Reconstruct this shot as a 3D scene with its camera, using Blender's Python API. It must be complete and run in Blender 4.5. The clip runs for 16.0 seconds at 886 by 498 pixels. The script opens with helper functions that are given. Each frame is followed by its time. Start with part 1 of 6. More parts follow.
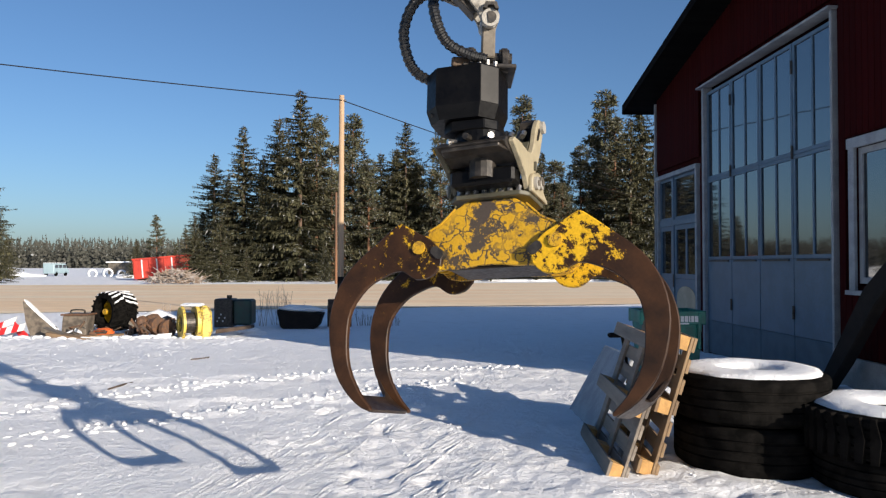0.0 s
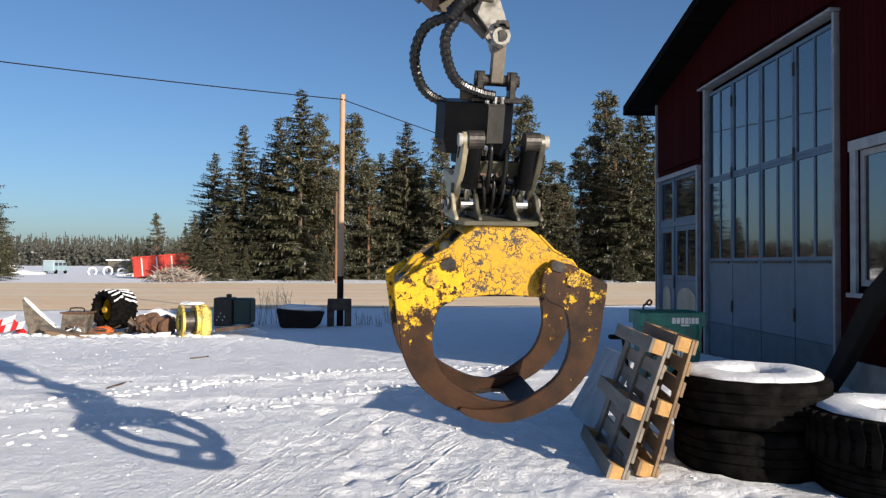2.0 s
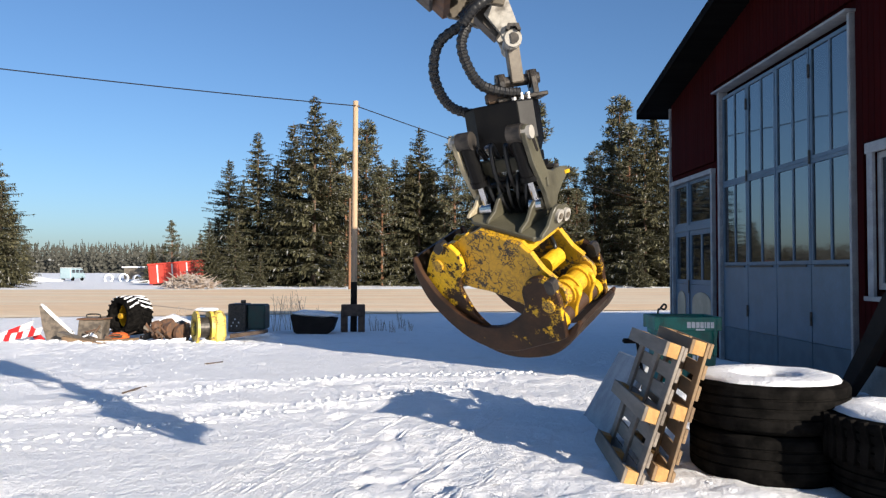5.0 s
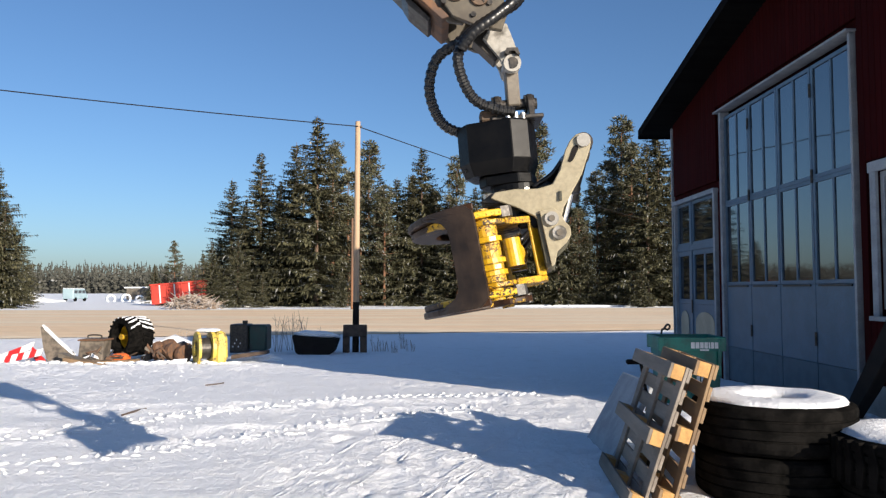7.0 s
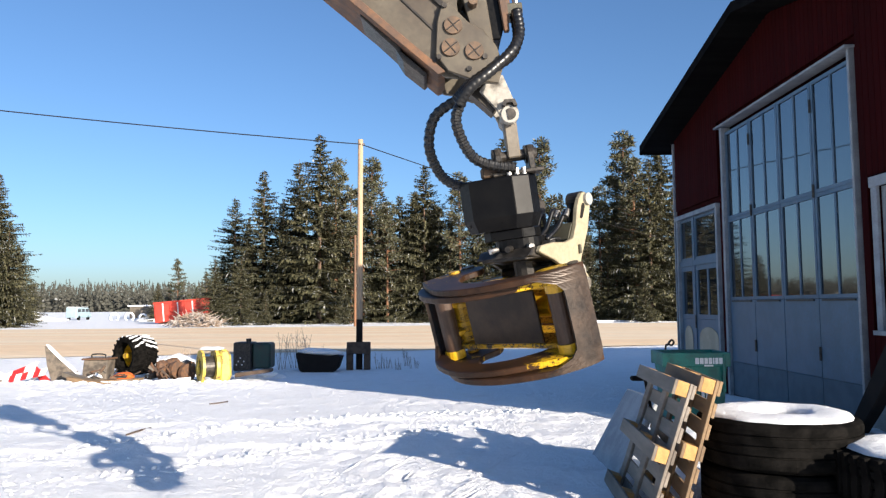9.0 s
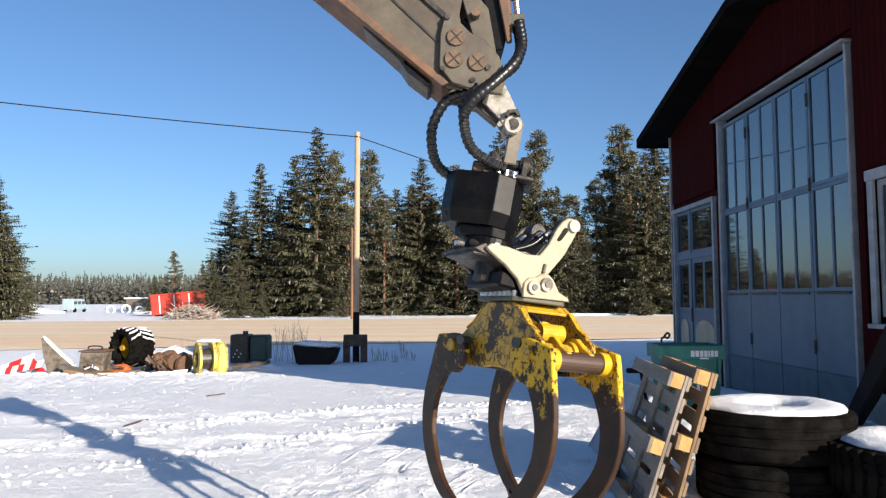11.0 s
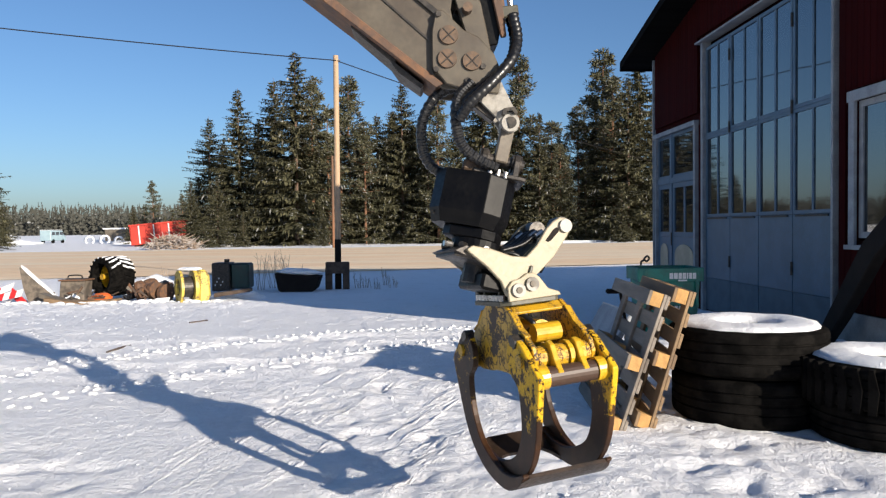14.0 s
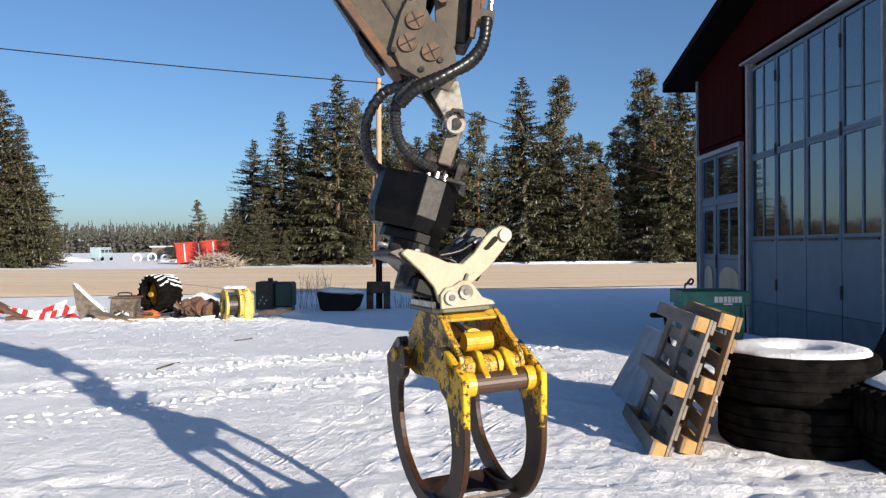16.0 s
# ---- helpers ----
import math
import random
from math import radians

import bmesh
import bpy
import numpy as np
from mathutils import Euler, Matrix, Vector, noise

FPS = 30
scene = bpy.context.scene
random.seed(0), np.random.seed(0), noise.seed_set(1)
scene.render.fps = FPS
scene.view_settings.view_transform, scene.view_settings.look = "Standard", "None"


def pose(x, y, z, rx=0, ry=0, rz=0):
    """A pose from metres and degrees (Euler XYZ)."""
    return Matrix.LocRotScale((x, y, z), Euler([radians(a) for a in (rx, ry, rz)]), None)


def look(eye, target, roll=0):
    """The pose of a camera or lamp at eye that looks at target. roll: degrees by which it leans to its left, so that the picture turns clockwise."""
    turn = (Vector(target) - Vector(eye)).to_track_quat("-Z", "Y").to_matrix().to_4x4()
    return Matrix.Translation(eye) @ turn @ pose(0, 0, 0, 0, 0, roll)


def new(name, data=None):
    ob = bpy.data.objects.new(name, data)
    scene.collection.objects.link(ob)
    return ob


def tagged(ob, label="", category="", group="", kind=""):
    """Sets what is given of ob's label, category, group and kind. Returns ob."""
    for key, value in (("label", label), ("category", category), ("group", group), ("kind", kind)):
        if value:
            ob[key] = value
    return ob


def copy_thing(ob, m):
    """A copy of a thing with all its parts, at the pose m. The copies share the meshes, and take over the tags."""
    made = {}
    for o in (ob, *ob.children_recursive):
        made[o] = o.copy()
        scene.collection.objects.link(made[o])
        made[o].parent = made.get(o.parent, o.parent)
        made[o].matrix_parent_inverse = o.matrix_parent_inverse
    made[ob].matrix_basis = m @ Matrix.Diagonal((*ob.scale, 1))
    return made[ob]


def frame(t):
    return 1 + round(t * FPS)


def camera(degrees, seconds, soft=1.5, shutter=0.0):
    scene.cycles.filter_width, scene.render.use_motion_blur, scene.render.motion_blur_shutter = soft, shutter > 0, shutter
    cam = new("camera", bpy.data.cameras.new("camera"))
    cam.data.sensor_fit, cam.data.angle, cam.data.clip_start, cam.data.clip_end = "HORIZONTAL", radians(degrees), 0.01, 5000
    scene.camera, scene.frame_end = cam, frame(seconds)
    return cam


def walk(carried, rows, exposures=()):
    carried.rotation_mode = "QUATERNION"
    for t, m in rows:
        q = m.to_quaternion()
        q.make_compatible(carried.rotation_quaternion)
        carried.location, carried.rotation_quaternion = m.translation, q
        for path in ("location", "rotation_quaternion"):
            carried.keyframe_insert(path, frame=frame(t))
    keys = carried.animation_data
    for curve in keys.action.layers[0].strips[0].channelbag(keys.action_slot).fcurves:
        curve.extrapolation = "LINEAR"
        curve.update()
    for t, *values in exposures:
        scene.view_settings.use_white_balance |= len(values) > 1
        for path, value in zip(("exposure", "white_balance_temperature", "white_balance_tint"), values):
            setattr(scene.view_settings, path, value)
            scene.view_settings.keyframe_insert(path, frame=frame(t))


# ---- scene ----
cam = camera(62.0, 16.0, 1.3)
walk(cam, [
    (0, pose(-0.017, -0.043, 1.405, 91.16, 0.04, -1.94)),
    (0.5, pose(-0.008, -0.018, 1.396, 91.26, -0.23, -2.00)),
    (1, pose(-0.004, 0.002, 1.393, 91.22, -0.46, -2.55)),
    (1.5, pose(-0.019, -0.026, 1.407, 91.10, -0.23, -2.14)),
    (2, pose(-0.021, -0.024, 1.412, 91.14, -0.27, -1.95)),
    (2.5, pose(-0.018, -0.022, 1.398, 91.20, -0.31, -1.59)),
    (3, pose(-0.009, -0.010, 1.401, 91.49, -0.19, -1.36)),
    (3.5, pose(0.000, 0.000, 1.400, 91.62, -0.20, -1.55)),
    (4, pose(-0.015, -0.019, 1.395, 91.55, -0.12, -1.32)),
    (6.5, pose(-0.015, -0.004, 1.400, 92.36, -0.09, -0.68)),
    (7, pose(-0.006, 0.016, 1.402, 93.14, 0.03, -0.70)),
    (7.5, pose(-0.012, 0.004, 1.412, 93.45, 0.12, -0.78)),
    (8, pose(-0.011, 0.013, 1.410, 94.25, 0.36, -0.86)),
    (8.5, pose(-0.012, 0.003, 1.408, 94.37, 0.59, -0.51)),
    (9, pose(-0.013, -0.017, 1.415, 94.39, 0.42, -0.46)),
    (11.5, pose(-0.015, -0.030, 1.404, 93.33, 0.22, -0.94)),
    (12, pose(-0.014, -0.016, 1.388, 91.95, 0.12, -1.51)),
    (12.5, pose(-0.020, -0.032, 1.391, 90.84, -0.09, -1.63)),
    (13, pose(-0.030, -0.036, 1.366, 88.57, 0.28, -2.09)),
    (13.5, pose(-0.017, 0.002, 1.357, 88.04, 0.55, -2.25)),
    (14, pose(-0.009, 0.008, 1.360, 88.29, 0.69, -2.13)),
    (14.5, pose(-0.016, -0.009, 1.359, 88.11, 0.43, -1.99)),
    (15, pose(-0.044, -0.064, 1.394, 88.43, 0.69, -0.99)),
    (15.5, pose(-0.025, -0.025, 1.382, 90.20, 0.18, -0.09)),
    (16, pose(-0.046, -0.057, 1.388, 89.83, 0.39, 0.92)),
], exposures=[(t, 0.46 + e, 5600, 10) for t, e in ((0, 0), (0.5, 0.2), (1, 0.16), (1.5, 0.02), (2, -0.03), (3.5, 0.33), (4, 0.33), (6.5, 0.17), (7, 0.17), (8.5, 0.48), (9, 0.55), (11.5, 0.3), (12.5, 0.2), (14.5, 0.1), (16, 0.13))])

# ---- world and sun: low winter sun from behind on the right ----
SUN_WAY = Vector((-2.18, 2.75, -1.0)).normalized()
world = bpy.data.worlds.new("world")
scene.world = world
world.use_nodes = True
sky = world.node_tree.nodes.new("ShaderNodeTexSky")
sky.sky_type = "NISHITA"
sky.sun_disc = False
sky.sun_elevation = math.asin(-SUN_WAY.z)
sky.sun_rotation = math.atan2(-SUN_WAY.x, -SUN_WAY.y)
sky.air_density, sky.dust_density, sky.ozone_density = 0.9, 1.1, 3.0
world.node_tree.links.new(sky.outputs[0], world.node_tree.nodes["Background"].inputs[0])
world.node_tree.nodes["Background"].inputs[1].default_value = 0.077
sun = new("sun", bpy.data.lights.new("sun", "SUN"))
sun.data.energy, sun.data.angle, sun.data.color = 5.6, radians(0.6), (1.0, 0.815, 0.59)
sun.matrix_world = look((0, 0, 30), Vector((0, 0, 30)) + SUN_WAY)


# ---- materials ----
def material(name, rough=0.6, metal=0.0, spec=0.5):
    m = bpy.data.materials.new(name)
    m.use_nodes = True
    b = m.node_tree.nodes["Principled BSDF"]
    b.inputs["Roughness"].default_value = rough
    b.inputs["Metallic"].default_value = metal
    b.inputs["Specular IOR Level"].default_value = spec
    return m, m.node_tree, b


def put(nt, kind, **kw):
    n = nt.nodes.new(kind)
    for k, v in kw.items():
        n.inputs[k.replace("_", " ")].default_value = v
    return n


def coords(nt, scale=(1, 1, 1)):
    tc, mp = nt.nodes.new("ShaderNodeTexCoord"), nt.nodes.new("ShaderNodeMapping")
    mp.inputs["Scale"].default_value = scale
    nt.links.new(tc.outputs["Object"], mp.inputs[0])
    return mp.outputs[0]


def noise_tex(nt, vec, scale, detail=4.0, rough=0.55):
    n = put(nt, "ShaderNodeTexNoise", Scale=scale, Detail=detail, Roughness=rough)
    nt.links.new(vec, n.inputs["Vector"])
    return n.outputs["Fac"]


def ramp(nt, fac, stops):
    r = nt.nodes.new("ShaderNodeValToRGB")
    while len(r.color_ramp.elements) < len(stops):
        r.color_ramp.elements.new(0.5)
    for e, (p, c) in zip(r.color_ramp.elements, stops):
        e.position, e.color = p, (c, c, c, 1) if isinstance(c, float) else (*c, 1)
    nt.links.new(fac, r.inputs[0])
    return r.outputs[0]


def mix(nt, fac, a, b, how="MIX"):
    n = nt.nodes.new("ShaderNodeMix")
    n.data_type, n.blend_type = "RGBA", how
    for sock, v in ((n.inputs[0], fac), (n.inputs[6], a), (n.inputs[7], b)):
        if isinstance(v, (int, float)):
            sock.default_value = v
        elif isinstance(v, tuple):
            sock.default_value = (*v, 1)
        else:
            nt.links.new(v, sock)
    return n.outputs[2]


def bump(nt, bsdf, height, strength=0.3, dist=0.01):
    n = put(nt, "ShaderNodeBump", Strength=strength, Distance=dist)
    nt.links.new(height, n.inputs["Height"])
    nt.links.new(n.outputs[0], bsdf.inputs["Normal"])


def worn(name, c1, c2, scale=6.0, rough=0.6, metal=0.0, lo=0.4, hi=0.6, fine=60.0, relief=0.2, stretch=(1, 1, 1), spec=0.5, dist=0.004, vary=0.0):
    """Two colours in large patches, with fine grain in shade and relief."""
    m, nt, b = material(name, rough, metal, spec)
    v = coords(nt, stretch)
    big, small = noise_tex(nt, v, scale), noise_tex(nt, v, fine, 3)
    col = mix(nt, ramp(nt, big, [(lo, 0.0), (hi, 1.0)]), c1, c2)
    col = mix(nt, 0.55, col, ramp(nt, small, [(0.25, 0.45), (0.75, 1.0)]), "MULTIPLY")
    if vary:
        info = nt.nodes.new("ShaderNodeObjectInfo")
        col = mix(nt, vary, col, ramp(nt, info.outputs["Random"], [(0.0, 0.3), (1.0, 1.0)]), "MULTIPLY")
    nt.links.new(col, b.inputs["Base Color"])
    rr = ramp(nt, small, [(0.2, max(0.05, rough - 0.15)), (0.8, min(1.0, rough + 0.15))])
    nt.links.new(rr, b.inputs["Roughness"])
    bump(nt, b, small, relief, dist)
    return m


def chipped(name, paint, under, scale, lo, hi, rough=0.45, under2=None, crack=0.40):
    """Paint that has come off in branching scratches and flakes."""
    m, nt, b = material(name, rough)
    v = coords(nt)
    warp = put(nt, "ShaderNodeTexNoise", Scale=scale * 0.8, Detail=3.0)
    nt.links.new(v, warp.inputs["Vector"])
    wv = mix(nt, 0.22, v, warp.outputs["Color"])
    vor = put(nt, "ShaderNodeTexVoronoi", Scale=scale)
    vor.feature = "DISTANCE_TO_EDGE"
    nt.links.new(wv, vor.inputs["Vector"])
    cracks = ramp(nt, vor.outputs["Distance"], [(0.03, 1.0), (0.09, 0.0)])
    flakes = ramp(nt, noise_tex(nt, v, scale * 0.55, 6, 0.7), [(lo, 0.0), (hi, 1.0)])
    gate = ramp(nt, noise_tex(nt, v, scale * 0.3, 3), [(crack, 0.0), (crack + 0.15, 1.0)])
    fac = mix(nt, 1.0, mix(nt, 1.0, cracks, gate, "MULTIPLY"), flakes, "LIGHTEN")
    grain = ramp(nt, noise_tex(nt, v, 90, 3), [(0.2, 0.7), (0.8, 1.0)])
    low = mix(nt, ramp(nt, noise_tex(nt, v, 14, 4), [(0.4, 0.0), (0.6, 1.0)]), under, under2 or under)
    col = mix(nt, 1.0, mix(nt, fac, paint, low), grain, "MULTIPLY")
    nt.links.new(col, b.inputs["Base Color"])
    nt.links.new(ramp(nt, fac, [(0.0, rough), (1.0, 0.7)]), b.inputs["Roughness"])
    inv = ramp(nt, fac, [(0.0, 1.0), (1.0, 0.0)])
    bump(nt, b, inv, 0.5, 0.0015)
    return m


def tine_material(name, level, slope=2.2):
    """Yellow paint towards the hinge, worn to rusty steel towards the tip."""
    m, nt, b = material(name, 0.5, 0.0, 0.25)
    v = coords(nt)
    sep = nt.nodes.new("ShaderNodeSeparateXYZ")
    nt.links.new(v, sep.inputs[0])
    mad = nt.nodes.new("ShaderNodeMath")
    mad.operation = "MULTIPLY_ADD"
    nt.links.new(sep.outputs[2], mad.inputs[0])
    mad.inputs[1].default_value, mad.inputs[2].default_value = slope, level
    add = nt.nodes.new("ShaderNodeMath")
    add.operation = "ADD"
    nt.links.new(mad.outputs[0], add.inputs[0])
    nt.links.new(noise_tex(nt, v, 16, 8, 0.75), add.inputs[1])
    fac = ramp(nt, add.outputs[0], [(0.60, 0.0), (0.66, 1.0)])
    flakes = ramp(nt, noise_tex(nt, v, 26, 7, 0.72), [(0.43, 0.0), (0.47, 1.0)])
    fac = mix(nt, 1.0, fac, flakes, "MULTIPLY")
    rust = mix(nt, ramp(nt, noise_tex(nt, v, 7, 5), [(0.35, 0.0), (0.65, 1.0)]), (0.018, 0.009, 0.0045), (0.056, 0.025, 0.010))
    col = mix(nt, 1.0, mix(nt, fac, rust, (0.72, 0.43, 0.007)), ramp(nt, noise_tex(nt, v, 80, 3), [(0.2, 0.65), (0.8, 1.0)]), "MULTIPLY")
    nt.links.new(col, b.inputs["Base Color"])
    bump(nt, b, fac, 0.4, 0.0015)
    return m


def snow_material(name, tint=(0.92, 0.925, 0.94), dirt=(0.55, 0.53, 0.50), amount=0.25):
    m, nt, b = material(name, 0.75, 0.0, 0.25)
    v = coords(nt)
    mid, fine = noise_tex(nt, v, 2.2, 6, 0.6), noise_tex(nt, v, 16, 8, 0.7)
    col = mix(nt, ramp(nt, mid, [(0.52, 0.0), (0.78, amount)]), tint, dirt)
    col = mix(nt, 0.2, col, ramp(nt, fine, [(0.3, 0.6), (0.6, 1.0)]), "MULTIPLY")
    nt.links.new(col, b.inputs["Base Color"])
    hgt = mix(nt, 0.5, mid, fine)
    bump(nt, b, hgt, 1.0, 0.075)
    return m


SNOW = snow_material("snow")
SNOW_CAP = snow_material("snow_cap", (0.88, 0.89, 0.91), (0.7, 0.68, 0.64), 0.15)
SAND = worn("sanded_road", (0.92, 0.67, 0.41), (0.94, 0.77, 0.54), 0.35, 0.9, fine=9.0, relief=0.12, stretch=(0.12, 1, 1), dist=0.05)
YELLOW = chipped("chipped_yellow_paint", (0.58, 0.320, 0.004), (0.055, 0.038, 0.024), 19, 0.57, 0.61, 0.38, (0.05, 0.04, 0.035), 0.34)
YELLOW_HEAVY = chipped("scraped_yellow_paint", (0.58, 0.335, 0.008), (0.065, 0.048, 0.03), 14, 0.525, 0.565, 0.4, (0.06, 0.045, 0.035), 0.34)
YELLOW_DULL = chipped("rubbed_yellow_paint", (0.58, 0.335, 0.008), (0.08, 0.045, 0.025), 22, 0.58, 0.68)
YELLOW_BRIGHT = worn("bright_yellow_paint", (0.64, 0.375, 0.006), (0.50, 0.27, 0.010), 9, 0.35, lo=0.5, hi=0.8, relief=0.05)
TINE_YELLOW = tine_material("yellow_topped_tine", 0.27, 1.1)
TINE_BROWN = tine_material("rusty_tine", 0.06, 0.25)
CLAW_MIXED = chipped("claw_steel_with_yellow_rests", (0.06, 0.032, 0.018), (0.70, 0.43, 0.01), 9, 0.64, 0.67, 0.5, (0.55, 0.32, 0.02), 0.62)
BLADE = worn("worn_blade_steel", (0.018, 0.011, 0.007), (0.050, 0.031, 0.019), 7, 0.45, 0.3, relief=0.15)
# one frame paint twice: as sunlit, and with shade put into the colour
CAST_LIT = worn("lit_cream_frame_paint", (0.37, 0.32, 0.21), (0.23, 0.195, 0.12), 7, 0.5, lo=0.5, hi=0.8, relief=0.12)
CAST_SHADED = worn("shaded_beige_frame_paint", (0.092, 0.086, 0.056), (0.045, 0.041, 0.027), 7, 0.5, lo=0.45, hi=0.75, relief=0.12)
ARM_GREY = worn("grey_arm_paint", (0.098, 0.082, 0.057), (0.056, 0.042, 0.028), 5, 0.55, lo=0.4, hi=0.7, fine=45, relief=0.12)
RUST = worn("rusty_steel", (0.17, 0.085, 0.04), (0.10, 0.06, 0.04), 14, 0.75, relief=0.4)
PIN_BROWN = worn("rusty_pin_cap", (0.145, 0.090, 0.052), (0.09, 0.06, 0.038), 20, 0.7, relief=0.3)
WORN_WHITE = worn("worn_white_paint", (0.36, 0.34, 0.30), (0.10, 0.088, 0.07), 13, 0.5, lo=0.5, hi=0.66, relief=0.15)
BLACK_PAINT = worn("black_housing_paint", (0.0035, 0.0035, 0.004), (0.006, 0.0058, 0.0058), 8, 0.38, relief=0.0, spec=0.14)
# black cover paint as the sun lights it, put into a lighter grey
FACET_LIT = worn("sunlit_facet_grey", (0.042, 0.040, 0.036), (0.030, 0.028, 0.025), 9, 0.5, relief=0.03, spec=0.25)
DARK_STEEL = worn("dark_oily_steel", (0.03, 0.027, 0.024), (0.07, 0.06, 0.05), 18, 0.45, 0.4, relief=0.2)
BRIGHT_STEEL = worn("bright_steel", (0.6, 0.58, 0.55), (0.4, 0.38, 0.35), 15, 0.3, 0.9, relief=0.05)
CHROME = worn("chrome_rod", (0.75, 0.75, 0.76), (0.65, 0.65, 0.66), 5, 0.15, 1.0, relief=0.0)
HOSE = worn("black_hose_rubber", (0.006, 0.006, 0.0065), (0.012, 0.0115, 0.011), 20, 0.36, relief=0.1)
TYRE = worn("tyre_rubber", (0.005, 0.0048, 0.0045), (0.012, 0.011, 0.010), 9, 0.9, relief=0.3, spec=0.02)
WOOD = worn("pallet_wood", (0.33, 0.22, 0.115), (0.21, 0.14, 0.08), 5, 0.8, fine=50, relief=0.3, stretch=(1, 0.12, 1), vary=0.35)
WOOD_GREY = worn("weathered_grey_pallet_wood", (0.33, 0.285, 0.235), (0.20, 0.165, 0.13), 5, 0.85, fine=50, relief=0.3, stretch=(1, 0.12, 1), vary=0.35)
PLOUGH = worn("mottled_plough_steel", (0.20, 0.165, 0.125), (0.085, 0.07, 0.055), 6, 0.7, relief=0.4)
# chipped yellow made paler: the sunlight on the drum is in the colour
PALE_YELLOW = chipped("sunlit_pale_yellow_paint", (0.66, 0.50, 0.075), (0.16, 0.11, 0.06), 12, 0.56, 0.64)
WOOD_RAW = worn("raw_pallet_block", (0.62, 0.36, 0.12), (0.50, 0.28, 0.09), 12, 0.8, fine=70, relief=0.3, vary=0.3)
POLE_WOOD = worn("pole_wood", (0.52, 0.36, 0.22), (0.40, 0.27, 0.16), 3, 0.8, fine=30, relief=0.3, stretch=(1, 1, 0.06))
DARK_WOOD = worn("dark_wood", (0.06, 0.04, 0.03), (0.10, 0.07, 0.05), 6, 0.85, relief=0.4)
RED_BOARD = worn("red_barn_paint", (0.042, 0.0028, 0.0026), (0.029, 0.0022, 0.0021), 2.5, 0.85, fine=40, relief=0.3, stretch=(1, 1, 0.08), vary=0.35, spec=0.06)
WHITE_TRIM = worn("white_trim_paint", (0.36, 0.375, 0.39), (0.28, 0.29, 0.305), 5, 0.6, relief=0.1)
DOOR_BLUE = worn("pale_blue_door_paint", (0.105, 0.165, 0.235), (0.085, 0.14, 0.20), 2.5, 0.45, fine=30, relief=0.08)
KICK_BLUE = worn("weathered_kick_plate", (0.08, 0.12, 0.16), (0.062, 0.096, 0.13), 4, 0.6, relief=0.15)
ROOF_DARK = worn("dark_roof_board", (0.006, 0.005, 0.005), (0.01, 0.009, 0.008), 4, 0.9, relief=0.2, stretch=(0.1, 1, 1), spec=0.03)
CONCRETE = worn("concrete", (0.38, 0.36, 0.33), (0.28, 0.27, 0.25), 4, 0.9, relief=0.4)
CREAM = worn("cream_panel", (0.62, 0.50, 0.34), (0.52, 0.41, 0.27), 3, 0.7, relief=0.1)
# pale foam with the shadow it stands in mixed into its grey
FOAM = worn("shaded_foam", (0.42, 0.44, 0.47), (0.33, 0.35, 0.38), 6, 0.8, relief=0.1)
GREEN_BIN = worn("green_plastic", (0.012, 0.19, 0.145), (0.02, 0.12, 0.095), 4, 0.45, relief=0.05)
GREEN_DARK = worn("dark_green_paint", (0.02, 0.055, 0.045), (0.03, 0.04, 0.035), 5, 0.5, relief=0.1)
RED_PAINT = worn("red_container_paint", (0.55, 0.045, 0.02), (0.42, 0.035, 0.02), 0.6, 0.55, fine=6, relief=0.1)
SIGN_RED = worn("sign_red", (0.60, 0.02, 0.02), (0.48, 0.02, 0.02), 4, 0.4, relief=0.02)
SIGN_WHITE = worn("sign_white", (0.8, 0.8, 0.8), (0.7, 0.7, 0.68), 4, 0.4, relief=0.02)
ORANGE = worn("orange_plastic", (0.80, 0.16, 0.02), (0.65, 0.13, 0.02), 6, 0.5, relief=0.05)
GREY_STEEL = worn("weathered_grey_steel", (0.18, 0.155, 0.12), (0.11, 0.09, 0.065), 4, 0.6, relief=0.2)
VAN_BLUE = worn("pale_blue_paint", (0.38, 0.50, 0.54), (0.34, 0.45, 0.5), 1.0, 0.5, relief=0.02)
TWIG = worn("dry_twigs", (0.30, 0.22, 0.15), (0.45, 0.40, 0.36), 2, 0.9, relief=0.1)
BLACK_TAR = worn("tarred_wood", (0.015, 0.013, 0.012), (0.02, 0.017, 0.015), 5, 0.8, relief=0.3, spec=0.12)
LETTER = worn("white_lettering", (0.8, 0.8, 0.8), (0.72, 0.72, 0.72), 8, 0.5, relief=0.02)
BARK = worn("tree_bark", (0.10, 0.07, 0.05), (0.17, 0.11, 0.075), 2.0, 0.95, fine=12, relief=0.5, stretch=(1, 1, 0.2), dist=0.03)
PINE_BARK = worn("pine_bark", (0.24, 0.12, 0.06), (0.14, 0.085, 0.055), 0.35, 0.95, fine=12, relief=0.5, stretch=(1, 1, 0.4), dist=0.03)


def needle_material(name, c1, c2, frost):
    m, nt, b = material(name, 0.85, 0.0, 0.15)
    geo = nt.nodes.new("ShaderNodeNewGeometry")
    rnd = geo.outputs["Random Per Island"]
    col = mix(nt, rnd, c1, c2)
    white = ramp(nt, rnd, [(1.0 - frost - 0.02, 0.0), (1.0 - frost + 0.02, 0.6)])
    col = mix(nt, white, col, (0.36, 0.37, 0.375))
    nt.links.new(col, b.inputs["Base Color"])
    return m


SPRUCE = needle_material("spruce_needles", (0.045, 0.048, 0.027), (0.112, 0.103, 0.056), 0.06)
PINE = needle_material("pine_needles", (0.054, 0.058, 0.034), (0.118, 0.111, 0.064), 0.07)
